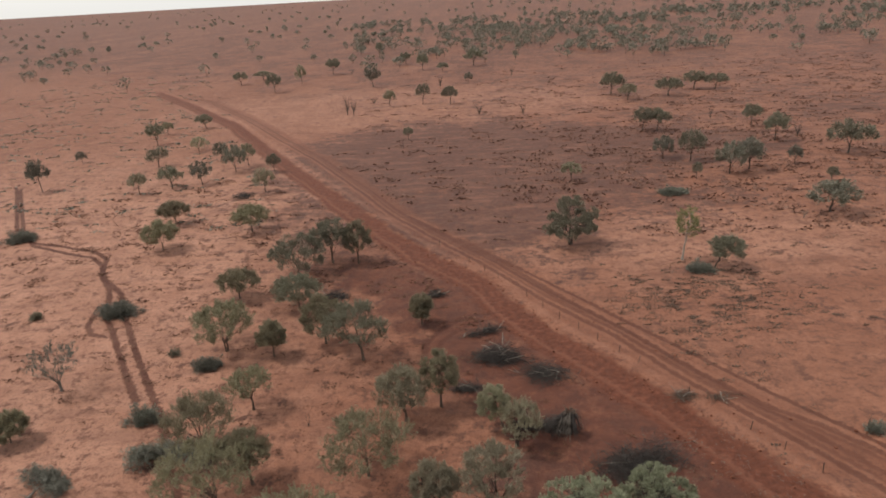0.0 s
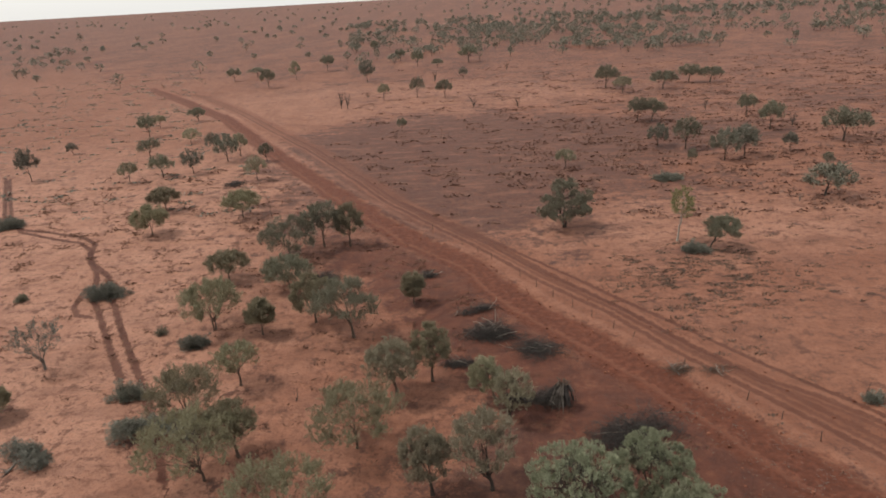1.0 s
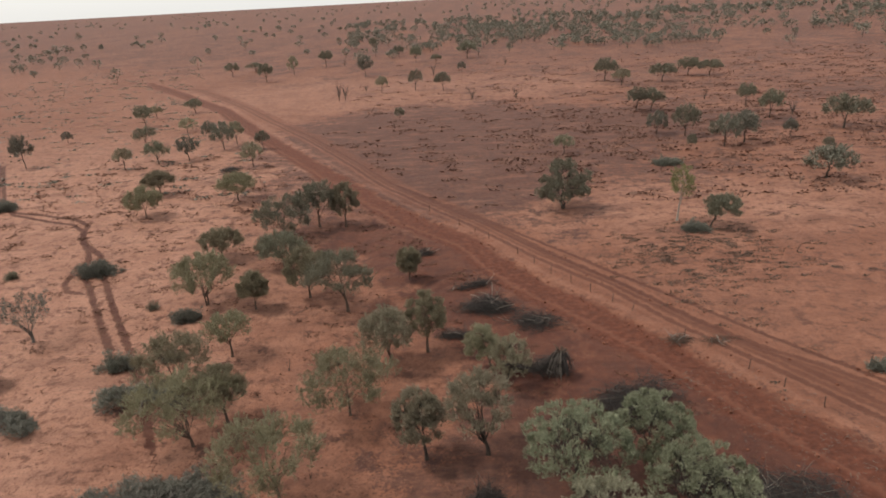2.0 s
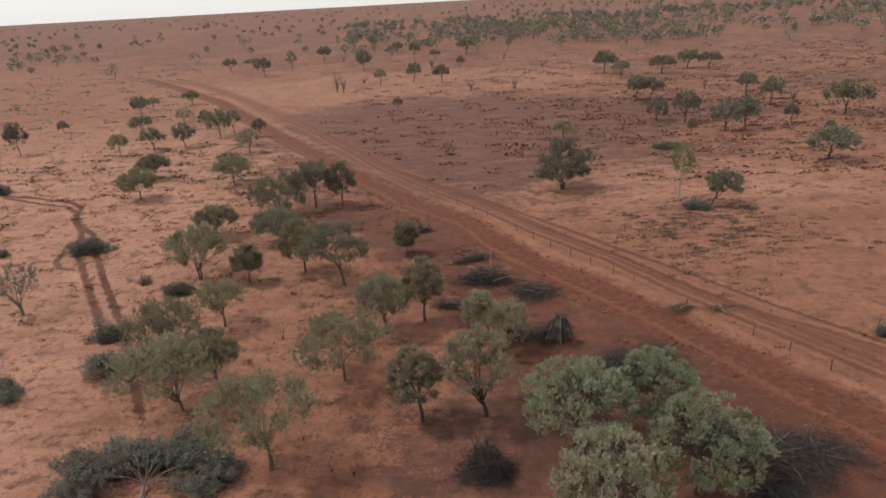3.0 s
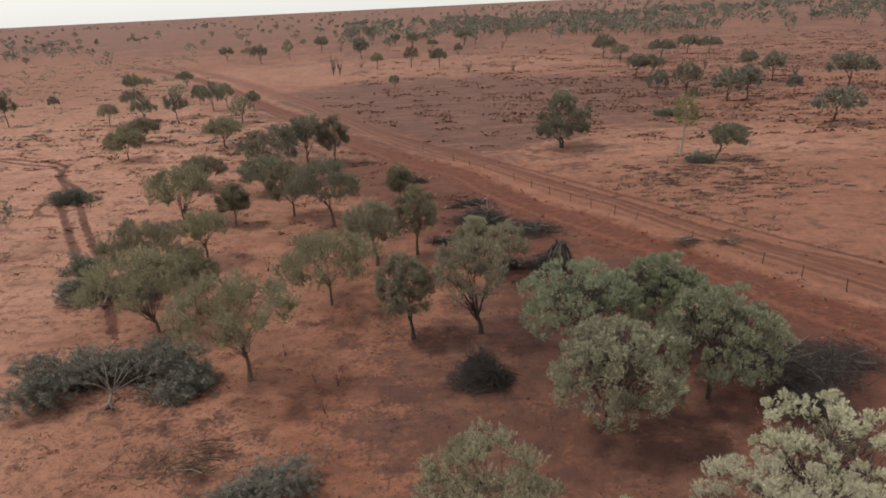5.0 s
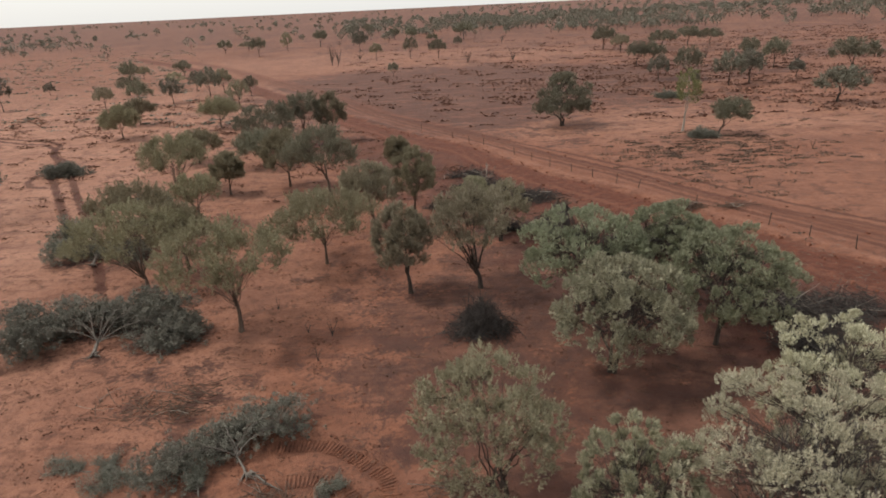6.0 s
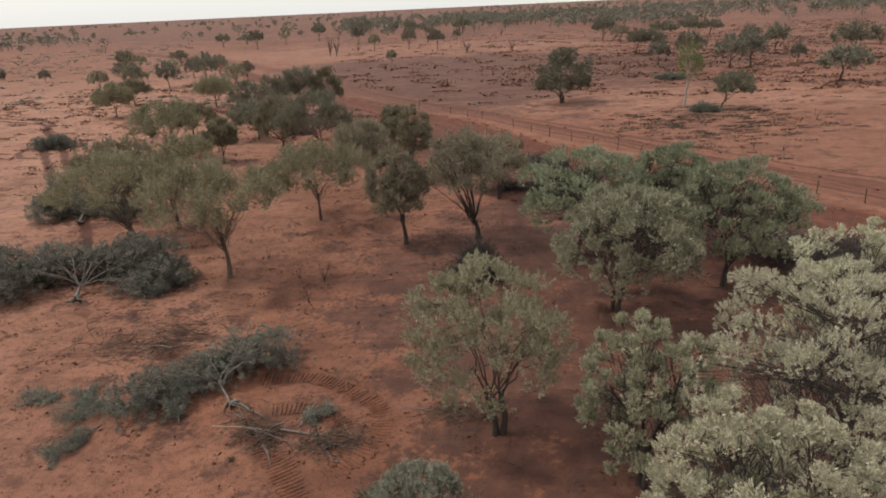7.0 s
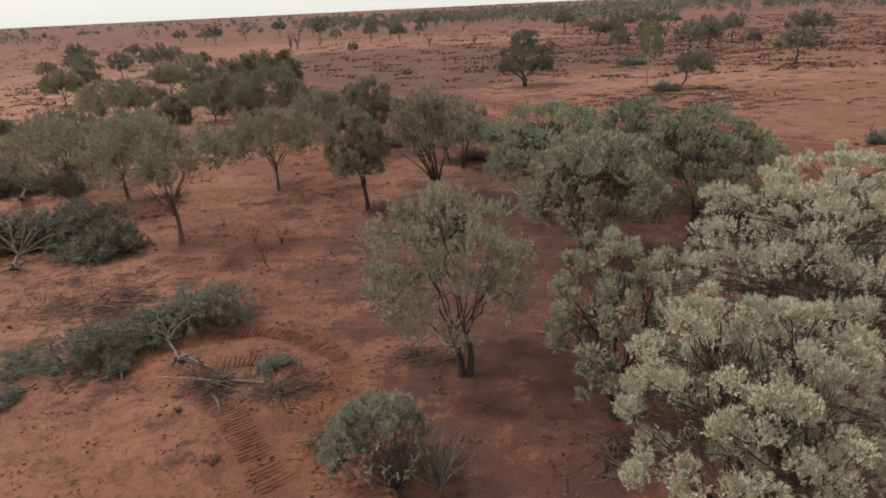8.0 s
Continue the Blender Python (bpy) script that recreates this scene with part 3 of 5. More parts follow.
    shell = rng.uniform(0.80, 1.06, (lobes, n)) if cushion else rng.uniform(0.3, 1.15, (lobes, n))
    spot = heart[:, None] + dirs_ * (lr[:, None] * shell)[..., None] * np.array([1, 1, 0.82])
    spot, out = spot.reshape(-1, 3), dirs_.reshape(-1, 3)
    keep = spot[:, 2] > (0.2 * h if shape == "bush" else share * h * 0.75)
    if shape in ("fan", "table"):
        # bare limbs show below the crown
        keep &= (spot[:, 2] > 0.54 * h) | (rng.uniform(0, 1, len(spot)) < 0.12)
    if shape == "bush":
        # the side towards -y has died back to bare stems
        keep &= (0.5 * spot[:, 0] - 0.87 * spot[:, 1] < -0.06 * w) | (spot[:, 2] > 0.80 * h) | (rng.uniform(0, 1, len(spot)) < 0.08)
    spot, out = spot[keep], out[keep]
    per = rng.uniform(0.6, 1.35, len(spot))
    count = blades
    tuft = np.repeat(np.arange(len(spot)), count)
    pick = rng.uniform(0, 1.35, len(tuft)) < per[tuft]
    tuft = tuft[pick]
    axis = unit(out * 0.55 + np.array([0, 0, 0.65]) + rng.normal(0, 0.22, out.shape))[tuft]
    scatter = unit(rng.normal(size=(len(tuft), 3))) * (rng.uniform(0, 1, len(tuft)) ** 0.5)[:, None] * ts * per[tuft][:, None] * 0.65
    scatter += axis * (rng.uniform(-1.6, 1.5, len(tuft)) * ts)[:, None]
    ways = unit(scatter) * 0.55 + axis * 0.9 + rng.normal(0, 0.35, (len(tuft), 3))
    c = Quads(3)
    c.blades(spot[tuft] + scatter, ways, bl * rng.uniform(0.7, 1.3, len(tuft)), bw * rng.uniform(0.7, 1.3, len(tuft)), rng)
    part("crown", c, leaf, base)
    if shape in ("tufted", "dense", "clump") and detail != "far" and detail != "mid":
        # dead twigs, kept near black to deepen the shade inside the crown
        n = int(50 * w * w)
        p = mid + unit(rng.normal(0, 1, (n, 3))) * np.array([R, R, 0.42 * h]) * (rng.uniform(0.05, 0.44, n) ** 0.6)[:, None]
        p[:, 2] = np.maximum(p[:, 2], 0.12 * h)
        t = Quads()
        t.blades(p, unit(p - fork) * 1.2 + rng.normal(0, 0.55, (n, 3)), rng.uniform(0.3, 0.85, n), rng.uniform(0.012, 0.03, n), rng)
        part("inner_brush", t, CHAR, base, "dead twig mass that darkens the inside of the crown")
    return base


def bare(base, seed, h, w, mat, count=16, sides=4, droop=0.0):
    """A leafless tree or bush of forking boughs."""
    rng = np.random.default_rng(seed)
    q, t = Quads(), Quads()
    fork = np.array([0, 0, 0.22 * h])
    r0 = 0.012 * h + 0.02
    q.tube(curve_points((0, 0, -0.1), rng.normal(0, 0.04 * h, 3) * (1, 1, 0) + (0, 0, 0.1 * h), fork, 5), np.linspace(r0 * 1.5, r0, 5), sides + 2)
    part("trunk", q, mat, base, smooth=True)
    for i in range(count):
        a = i * 2.4 + rng.normal(0, 0.3)
        reach = w * 0.5 * rng.uniform(0.35, 1.0)
        tip = np.array([np.cos(a) * reach, np.sin(a) * reach, h * rng.uniform(0.55, 1.0) - droop * reach])
        pts = curve_points(fork * rng.uniform(0.3, 1), fork + (tip - fork) * 0.5 + rng.normal(0, 0.05 * h, 3), tip, 6)
        t.tube(pts, np.linspace(r0 * 0.7, r0 * 0.12, 6), sides)
        for _ in range(5):
            s = pts[rng.integers(2, 6)]
            e = s + unit(rng.normal(0, 1, 3) + (0, 0, 0.8) + unit(tip) * 0.6) * h * rng.uniform(0.08, 0.22)
            t.tube(curve_points(s, (s + e) / 2 + rng.normal(0, 0.03, 3), e, 3), np.array([r0 * 0.22, r0 * 0.15, r0 * 0.06]), 3)
    part("limb", t, mat, base, smooth=True)
    return base


def mulga(x, y, h, w, leaf=LEAF_OLIVE, shape="dome", detail="mid", stems=1, lean=(0, 0), thin=1.0, bark=BARK_RED,
          label="olive-grey mulga tree standing on red sand", group="mulga trees"):
    seed = int(abs(x) * 131 + y * 17) % 9973
    base = standing("mulga_tree", x, y, label, "tree", group)
    return grow(base, seed, h, w, shape, detail, leaf, bark, lean, stems, thin)


far_kinds = []


def far_tree(x, y, h, w):
    """Distant mulgas: eight shapes, turned and sized."""
    i = (int(abs(x) * 7 + y * 3)) % 8
    z = float(ground_z(np.array(x), np.array(y))) - 0.06
    m = pose(x, y, z, 0, 0, (x * 37 + y * 11) % 360) @ Matrix.Diagonal((w * 0.17, w * 0.17, h * 0.222, 1))
    if len(far_kinds) < 8:
        k = len(far_kinds)
        base = standing("mulga_tree", 0, 0, "small grey-green mulga tree on the far plain", "tree", "far mulga trees")
        grow(base, 700 + k, 5.0, 5.0, ("dome", "round", "dome", "dome")[k % 4], "far", (LEAF_FAR, LEAF_GREY, LEAF_PALE, LEAF_GREY)[k // 2], BARK, (0.2 * (k % 3 - 1), 0), 1, 0.9 - 0.1 * (k % 3))
        base.matrix_world = m
        far_kinds.append((base, (w * 0.17, w * 0.17, h * 0.222)))
        return base
    base, s = far_kinds[i]
    return copy_thing(base, m @ Matrix.Diagonal((1 / s[0], 1 / s[1], 1 / s[2], 1)))


def dead_tree(x, y, h, w, mat=CHAR, count=12, label="leafless dead mulga with thin dark boughs"):
    base = standing("dead_tree", x, y, label, "dead tree", "dead trees")
    return bare(base, int(abs(x) * 13 + y), h, w, mat, count)


def shrub(x, y, h, w, leaf=LEAF_GREY, detail="mid", depth=0.75, turn=0.0, label="low grey-green shrub spreading over red sand", name="shrub"):
    """A low mound of leafy stems."""
    base = standing(name, x, y, label, "shrub", "low shrubs", turn)
    rng = np.random.default_rng(int(abs(x) * 29 + y * 5))
    _, _, blades, bl, bw, ts, sides = DETAIL[detail]
    a, b = w * 0.5, w * 0.5 * depth
    count = max(24, int(w * depth * w * {"hero": 60, "near": 34}.get(detail, 24)))
    way = unit(rng.normal(0, 1, (count, 3)) * (1, 1, 0.7) + (0, 0, 0.35))
    way[:, 2] = np.abs(way[:, 2])
    lump = 0.9 + 0.45 * waves(way[:, 0] * 3 + x, way[:, 1] * 3 + y, 2.0, 31)
    spot = way * np.array([a, b, h]) * (rng.uniform(0.45, 0.97, count) * lump)[:, None] + (0, 0, 0.05)
    st = Quads()
    for p in spot[:: 4]:
        foot = np.array([p[0] * 0.12, p[1] * 0.12, 0])
        st.tube(curve_points(foot, (foot + p) / 2 + rng.normal(0, 0.06, 3) * w * 0.4, p, 4), np.array([0.028, 0.022, 0.015, 0.006]) * (0.5 + 0.2 * w), 3)
    for _ in range(int(10 + 4 * w)):
        e = unit(rng.normal(0, 1, 3) * (1, depth, 0) + (0, 0, rng.uniform(0.1, 0.9))) * w * rng.uniform(0.3, 0.62) * np.array([1, 1, 0.6])
        st.tube(curve_points(e * 0.1, e * 0.5 + rng.normal(0, 0.05, 3) * w, e, 5), np.linspace(0.016, 0.005, 5) * (0.5 + 0.2 * w), 3)
    part("woody_frame", st, DEADWOOD, base, smooth=True)
    tuft = np.repeat(np.arange(count), int(blades * 1.25))
    scatter = unit(rng.normal(size=(len(tuft), 3))) * (rng.uniform(0, 1, len(tuft)) ** 0.5)[:, None] * ts * 1.6
    c = Quads(3)
    c.blades(spot[tuft] + scatter, unit(scatter) * 0.7 + way[tuft] * 0.7 + (0, 0, 0.35), bl * rng.uniform(0.7, 1.3, len(tuft)), bw * rng.uniform(0.7, 1.3, len(tuft)), rng)
    part("foliage", c, leaf, base)
    return base


def fallen_tree(x, y, h, w, turn, leaf=LEAF_DRY, depth=0.5, detail="near", spread=1.5, boughs=30, butt_size=1.0, leaf_from=0.2):
    """A bulldozed mulga: pale bare boughs fan out from its butt along +x, with a withered crown over their outer halves."""
    base = standing("fallen_tree", x, y, "pushed-over mulga with withered grey crown and pale bare boughs", "fallen tree", "fallen trees", turn)
    rng = np.random.default_rng(int(abs(x) * 19 + y * 3))
    _, _, leaves, bl, bw, ts, _ = DETAIL[detail]
    butt = Quads()
    butt.tube([(-0.55, 0.05, 0.10), (-0.25, 0.0, 0.22), (0.15, 0.03, 0.38), (0.55, 0, 0.5)], np.array([0.13, 0.10, 0.08, 0.04]) * butt_size, 7)
    part("trunk", butt, DEADWOOD, base, smooth=True)
    spots, grain, stem = [], [], None
    for i in range(boughs):
        a = spread * (2 * (i + rng.uniform(0.1, 0.9)) / boughs - 1)
        reach = w * 0.62 * rng.uniform(0.7, 1.0) * (depth + (1 - depth) * min(1.0, abs(a) / 1.3) ** 1.5)
        lift = h * rng.uniform(0.35, 1.0)
        tip = np.array([0.2 + np.cos(a) * reach, np.sin(a) * reach, lift * rng.uniform(0.15, 0.9)])
        bend = np.array([0.3 + np.cos(a) * reach * 0.5, np.sin(a) * reach * 0.42, lift * 1.15]) + rng.normal(0, 0.07, 3) * reach
        foot = (rng.uniform(0.1, 0.5), rng.normal(0, 0.05), 0.42) if i % 5 == 0 else stem[rng.integers(2, 6)]
        pts = curve_points(foot, bend if i % 5 == 0 else (np.asarray(foot) * 1.1 + tip) / 2 + (0, 0, 0.25 * lift), tip, 9) + rng.normal(0, 0.045, (9, 3)) * np.linspace(0.2, 1, 9)[:, None]
        stem = pts if i % 5 == 0 else stem
        b = Quads()
        b.tube(pts, np.linspace(0.026, 0.005, 9) * (1.1 if i % 5 == 0 else rng.uniform(0.35, 0.75)), 4)
        for _ in range(9):
            k = rng.integers(2, 8)
            s = pts[k]
            e = s + unit(unit(pts[k + 1] - s) * 1.1 + rng.normal(0, 0.55, 3)) * rng.uniform(0.25, 0.8)
            e[2] = max(e[2], 0.05)
            b.tube([s, (s + e) / 2 + rng.normal(0, 0.03, 3), e], [0.011, 0.008, 0.003], 3)
            spots.append(e)
            grain.append(unit(e - s))
        part("bough", b, DEADWOOD, base, smooth=True)
        m = int(reach * 11)
        t = rng.uniform(leaf_from, 1.06, m) ** 0.8
        at = np.stack([np.interp(t, np.linspace(0, 1, 9), pts[:, c]) for c in range(3)], -1)
        at += rng.normal(0, 1, (m, 3)) * (0.32, 0.32, 0.18)
        low = at.copy()
        low[:, 2] *= rng.uniform(0.1, 0.8, m)
        spots.extend(np.where(rng.uniform(0, 1, (m, 1)) < 0.35, low, at))
        grain.extend(np.repeat(unit(tip - pts[4])[None], m, 0))
    for i in range(7):
        a = rng.uniform(2.1, 4.2)
        e = np.array([-0.5 + np.cos(a) * 0.65, np.sin(a) * 0.65, rng.uniform(0.03, 0.55)])
        b = Quads()
        b.tube(curve_points((-0.45, 0.03, 0.14), e * 0.65 + rng.normal(0, 0.08, 3), e, 5), [0.06, 0.045, 0.03, 0.018, 0.006], 4)
        part("root", b, DEADWOOD, base, smooth=True)
    spots, grain = np.array(spots), np.array(grain)
    spots[:, 2] = np.maximum(spots[:, 2], 0.06)
    tuft = np.repeat(np.arange(len(spots)), int(leaves * 1.1))
    scatter = unit(rng.normal(size=(len(tuft), 3))) * (rng.uniform(0, 1, len(tuft)) ** 0.6)[:, None] * ts * 1.5
    ways = unit(scatter) * 0.5 + grain[tuft] * 0.9 + (0, 0, 0.25) + rng.normal(0, 0.3, (len(tuft), 3))
    c = Quads(3)
    c.blades(spots[tuft] + scatter, ways, bl * rng.uniform(0.7, 1.3, len(tuft)), bw * rng.uniform(0.7, 1.3, len(tuft)), rng)
    part("crown", c, leaf, base)
    return base


def torn_bough(x, y, h, w, turn, count):
    """A broken-off bough lying flat: a bent stem with twigs to both sides and half of its leaves left."""
    base = standing("torn_bough", x, y, "torn grey-brown mulga bough lying on sand", "bough", "torn boughs", turn, 0.02)
    rng = np.random.default_rng(int(abs(x) * 37 + y * 11))
    st = Quads()
    spine = curve_points((0, 0, 0.03), (w * 0.45, rng.normal(0, 0.15) * w, h * 0.6), (w, rng.normal(0, 0.15) * w, h * 0.3), 9)
    st.tube(spine, np.linspace(0.030, 0.006, 9), 5)
    part("stem", st, DEADWOOD, base, smooth=True)
    tw, spots, grain = Quads(), [], []
    for i in range(count * 3):
        s = spine[rng.integers(2, 9)]
        e = s + unit(np.array([0.8, rng.choice([-1.0, 1.0]) * rng.uniform(0.3, 1.2), rng.normal(0.15, 0.3)])) * w * rng.uniform(0.12, 0.42)
        e[2] = np.clip(e[2], 0.04, h)
        pts = curve_points(s, (s + e) / 2 + rng.normal(0, 0.05, 3), e, 4)
        tw.tube(pts, [0.011, 0.009, 0.006, 0.002], 3)
        for t in rng.uniform(0.25, 1.05, 11):
            spots.append(s + (e - s) * t + rng.normal(0, 0.08, 3) * (1, 1, 0.5))
            grain.append(unit(e - s))
    part("twigs", tw, BARK_RED, base, smooth=True)
    spots, grain = np.array(spots), np.array(grain)
    spots[:, 2] = np.maximum(spots[:, 2], 0.03)
    tuft = np.repeat(np.arange(len(spots)), 15)
    scatter = rng.normal(0, 0.055, (len(tuft), 3))
    c = Quads(3)
    c.blades(spots[tuft] + scatter, grain[tuft] + rng.normal(0, 0.55, (len(tuft), 3)), rng.uniform(0.04, 0.085, len(tuft)), rng.uniform(0.014, 0.028, len(tuft)), rng)
    part("foliage", c, LEAF_DRY, base)
    return base


def brush_pile(x, y, h, w, turn=0.0, depth=0.5, pale=6, mat=CHAR, fan=0.0, dense=1.0, label="heap of dark dead branches on red sand"):
    """Tangled dead sticks heaped by a blade."""
    base = standing("brush_pile", x, y, label, "brush pile", "brush piles", turn, 0.02)
    rng = np.random.default_rng(int(abs(x) * 23 + y * 7))
    humps = rng.uniform(-0.34, 0.34, (3, 2)) * (w, w * depth) * (w > 3)
    rise = (1.0, rng.uniform(0.45, 0.8), rng.uniform(0.4, 0.7)) if w > 3 else (1.0, 1.0, 1.0)

    def stick_at(q, r, long, low=0.02):
        k = rng.integers(0, 3)
        c = rng.normal(0, 0.30 if w > 3 else 0.42, 3) * np.array([w * 0.5, w * 0.5 * depth, 0]) + (*humps[k], 0)
        c[2] = h * rng.uniform(low, 0.75 + 0.3 * low) * rise[k] * max(0.1, 1 - (2 * (c[0] - humps[k][0]) / w) ** 2 * 1.6)
        d = unit(rng.normal(0, 1, 3) * (1.0, 0.8, 0.35) + (0, 0, fan))
        L = rng.uniform(0.2, 0.75) * min(w, 3.2) * long
        a, b = c - d * L * 0.5, c + d * L * 0.5
        a[2], b[2] = max(a[2], 0.02), max(b[2], 0.02)
        q.tube(curve_points(a, c + rng.normal(0, 0.12, 3) * L + (0, 0, 0.03), b, 4), np.array([1.3, 1.1, 0.8, 0.3]) * r * rng.uniform(0.6, 1.5), 3)
        e = c + unit(d + rng.normal(0, 0.6, 3)) * L * 0.45
        e[2] = max(e[2], 0.02)
        q.tube([c, (c + e) / 2 + rng.normal(0, 0.03, 3), e], np.array([0.8, 0.5, 0.2]) * r, 3)

    q = Quads()
    for _ in range(int((70 + 34 * w) * dense)):
        stick_at(q, 0.012, 1.0)
    part("tangle", q, mat, base, smooth=True)
    for k in range(pale):
        q = Quads()
        stick_at(q, 0.011 if y < 35 else 0.024, 1.35, 0.45)
        part("pale_branch", q, BARK_PALE if k % 3 == 0 else DEADWOOD, base, smooth=True)
    return base


def uprooted_stump(x, y, h, w):
    """An upended root clump: a gnarled red-brown head with dark roots trailing down to the sand all round."""
    base = standing("uprooted_stump", x, y, "uprooted dark stump with roots trailing to the sand", "stump")
    rng = np.random.default_rng(17)
    head = Quads()
    for _ in range(16):
        a = rng.uniform(0, 6.28)
        e = np.array([np.cos(a) * 0.34 * w * rng.uniform(0.4, 1), np.sin(a) * 0.3 * w * rng.uniform(0.4, 1), h * rng.uniform(0.85, 1.08)])
        head.tube(curve_points((0, 0, h * 0.7), e * 0.5 + (0, 0, 0.5 * h), e, 5), [0.10, 0.085, 0.06, 0.035, 0.012], 5)
    part("root_head", head, BARK_RED, base, "gnarled red-brown root head", smooth=True)
    core = Quads()
    core.tube([(0.1, 0.1, -0.05), (0.04, 0, h * 0.35), (0, 0, h * 0.85)], [0.2, 0.22, 0.14], 9)
    part("trunk", core, CHAR, base, smooth=True)
    side = Quads()
    for _ in range(22):
        e = np.array([-rng.uniform(1.0, 2.8), rng.normal(0.4, 0.5), rng.uniform(0.1, 0.5) * h])
        side.tube(curve_points((0, 0, h * rng.uniform(0.6, 0.92)), e * 0.5 + (0, 0, h * 0.35), e, 6), np.linspace(0.05, 0.010, 6) * rng.uniform(0.4, 1.1), 4)
    part("bough", side, CHAR, base, smooth=True)
    for k in range(4):
        q = Quads()
        for _ in range(26):
            a = k * 1.571 + rng.uniform(0, 1.571)
            r = w * 0.5 * rng.uniform(0.35, 1.0)
            tip = np.array([np.cos(a) * r, np.sin(a) * r, rng.uniform(0.0, 0.35) * h])
            top = np.array([np.cos(a) * 0.12 * w, np.sin(a) * 0.12 * w, h * rng.uniform(0.7, 0.98)])
            q.tube(curve_points(top, np.array([tip[0] * 0.75, tip[1] * 0.75, h * rng.uniform(0.6, 0.85)]), tip, 6), np.linspace(0.034, 0.010, 6) * rng.uniform(0.6, 1.3), 4)
        part("root", q, CHAR if k % 2 else DEADWOOD, base, smooth=True)
    return base


def log(points, r, label="weathered grey log lying on red sand"):
    """A bare fallen stem along the given points."""
    p, r = np.array(points, float), r * 0.52
    base = standing("fallen_log", p[0, 0], p[0, 1], label, "log", "fallen logs", 0, 0)
    q = Quads()
    q.tube([(x - p[0, 0], y - p[0, 1], z + r * 0.8) for x, y, z in p], np.linspace(r, r * 0.45, len(p)) * (1 + 0.15 * np.sin(np.arange(len(p)) * 2.3)), 7)
    part("stem", q, DEADWOOD, base, smooth=True)
    k = len(p) // 2
    b = Quads()
    rng = np.random.default_rng(int(abs(p[0, 0]) * 50))
    for _ in range(3):
        a = p[k] - p[0] + (0, 0, r)
        e = a + unit(rng.normal(0, 1, 3) + (0, 0, 0.5)) * rng.uniform(0.25, 0.6)
        b.tube(curve_points(a, (a + e) / 2 + rng.normal(0, 0.05, 3), e, 4), np.array([0.5, 0.4, 0.25, 0.1]) * r, 4)
    part("snag", b, DEADWOOD, base, smooth=True)
    return base


def grass_tuft(x, y, h, w):
    base = standing("grass_tuft", x, y, "small tuft of dry wiry grass on sand", "grass", "grass tufts", 0, 0.02)
    rng = np.random.default_rng(int(abs(x) * 31 + y))
    n = 46
    q = Quads()
    q.blades(rng.normal(0, 0.05 * w, (n, 3)) * (1, 1, 0), rng.normal(0, 0.6, (n, 3)) * (1, 1, 0) + (0, 0, 0.7), h * rng.uniform(0.6, 1.4, n), np.full(n, 0.022), rng)
    part("culm_cluster", q, STRAW, base)
    return base


# big trees close to the landing spot
SILVER = "silver-leaved mulga with dense tufted crown on red sand"
GREEN = "rounded green mulga with a dense crown on red sand"
FEATHER = "feathery olive mulga with thin spreading crown"
mulga(1.9, 15.7, 5.9, 4.8, LEAF_PALE, "skirt", "hero", 2, (-0.35, 0), 0.9, BARK, "lone pale-olive mulga with forked dark twin trunk")
mulga(8.9, 10.8, 6.8, 7.8, LEAF_SILVER, "tufted", "close", 2, (0.9, 1.6), 1.0, BARK, "large silver-leaved mulga with heavy tufted crown")
mulga(12.9, 16.6, 6.3, 5.6, LEAF_SILVER, "tufted", "hero", 1, (0, 0), 1.0, BARK, "large silver-leaved mulga crowding its neighbour")
mulga(6.7, 8.9, 5.9, 4.9, LEAF_SILVER, "tufted", "close", 2, (-0.2, 0), 1.0, BARK, "silver mulga with leafy stems beside a larger one")
mulga(5.5, 13.3, 5.3, 3.7, LEAF_DUSTY, "tufted", "hero", 2, (0, 0), 0.85, BARK, "smaller silver mulga under the large crown")
mulga(7.35, 23.6, 5.6, 5.8, LEAF_DUSTY, "clump", "grove", 2, (0.2, -0.4), 1.0, BARK, SILVER)
mulga(7.0, 29.6, 5.6, 6.5, LEAF_GREEN, "clump", "grove", 1, (0.2, 0), 1.0, BARK, GREEN)
mulga(12.0, 31.2, 5.3, 5.0, LEAF_GREEN, "clump", "grove", 1, (0, 0), 1.0, BARK, GREEN)
mulga(12.7, 25.8, 5.8, 5.9, LEAF_GREEN, "clump", "grove", 2, (0.3, 0), 1.0, BARK, GREEN)
mulga(-1.9, 32.8, 5.5, 3.1, LEAF_PALE, "round", "near", 1, (-0.35, 0), 1.0, BARK, "slim grey-green mulga with rounded crown")
mulga(2.1, 33.0, 6.4, 5.1, LEAF_PALE, "fan", "near", 1, (-0.6, 0), 0.85, BARK, SILVER)
mulga(-7.6, 37.8, 5.0, 7.1, LEAF_OLIVE, "table", "near", 1, (0, 0), 1.0, BARK_RED, FEATHER)
mulga(-10.5, 28.8, 6.2, 6.6, LEAF_OLIVE, "table", "near", 1, (-0.2, 0), 0.85, BARK_RED, FEATHER)
mulga(-18.1, 35.0, 5.6, 7.2, LEAF_OLIVE, "fan", "near", 2, (-0.35, 0), 0.95, BARK_RED, FEATHER)
mulga(-16.4, 37.4, 5.0, 3.9, LEAF_OLIVE, "dome", "near", 1, (-0.3, 0), 0.85, BARK_RED, FEATHER)
mulga(3.1, 42.4, 4.2, 2.7, LEAF_PALE, "round", "near", 1, (-0.9, 0.5), 0.8)
mulga(3.9, 40.6, 4.5, 3.2, LEAF_PALE, "round", "near", 3, (0.3, 0), 0.4, BARK, "sparse many-stemmed mulga beside an uprooted stump")
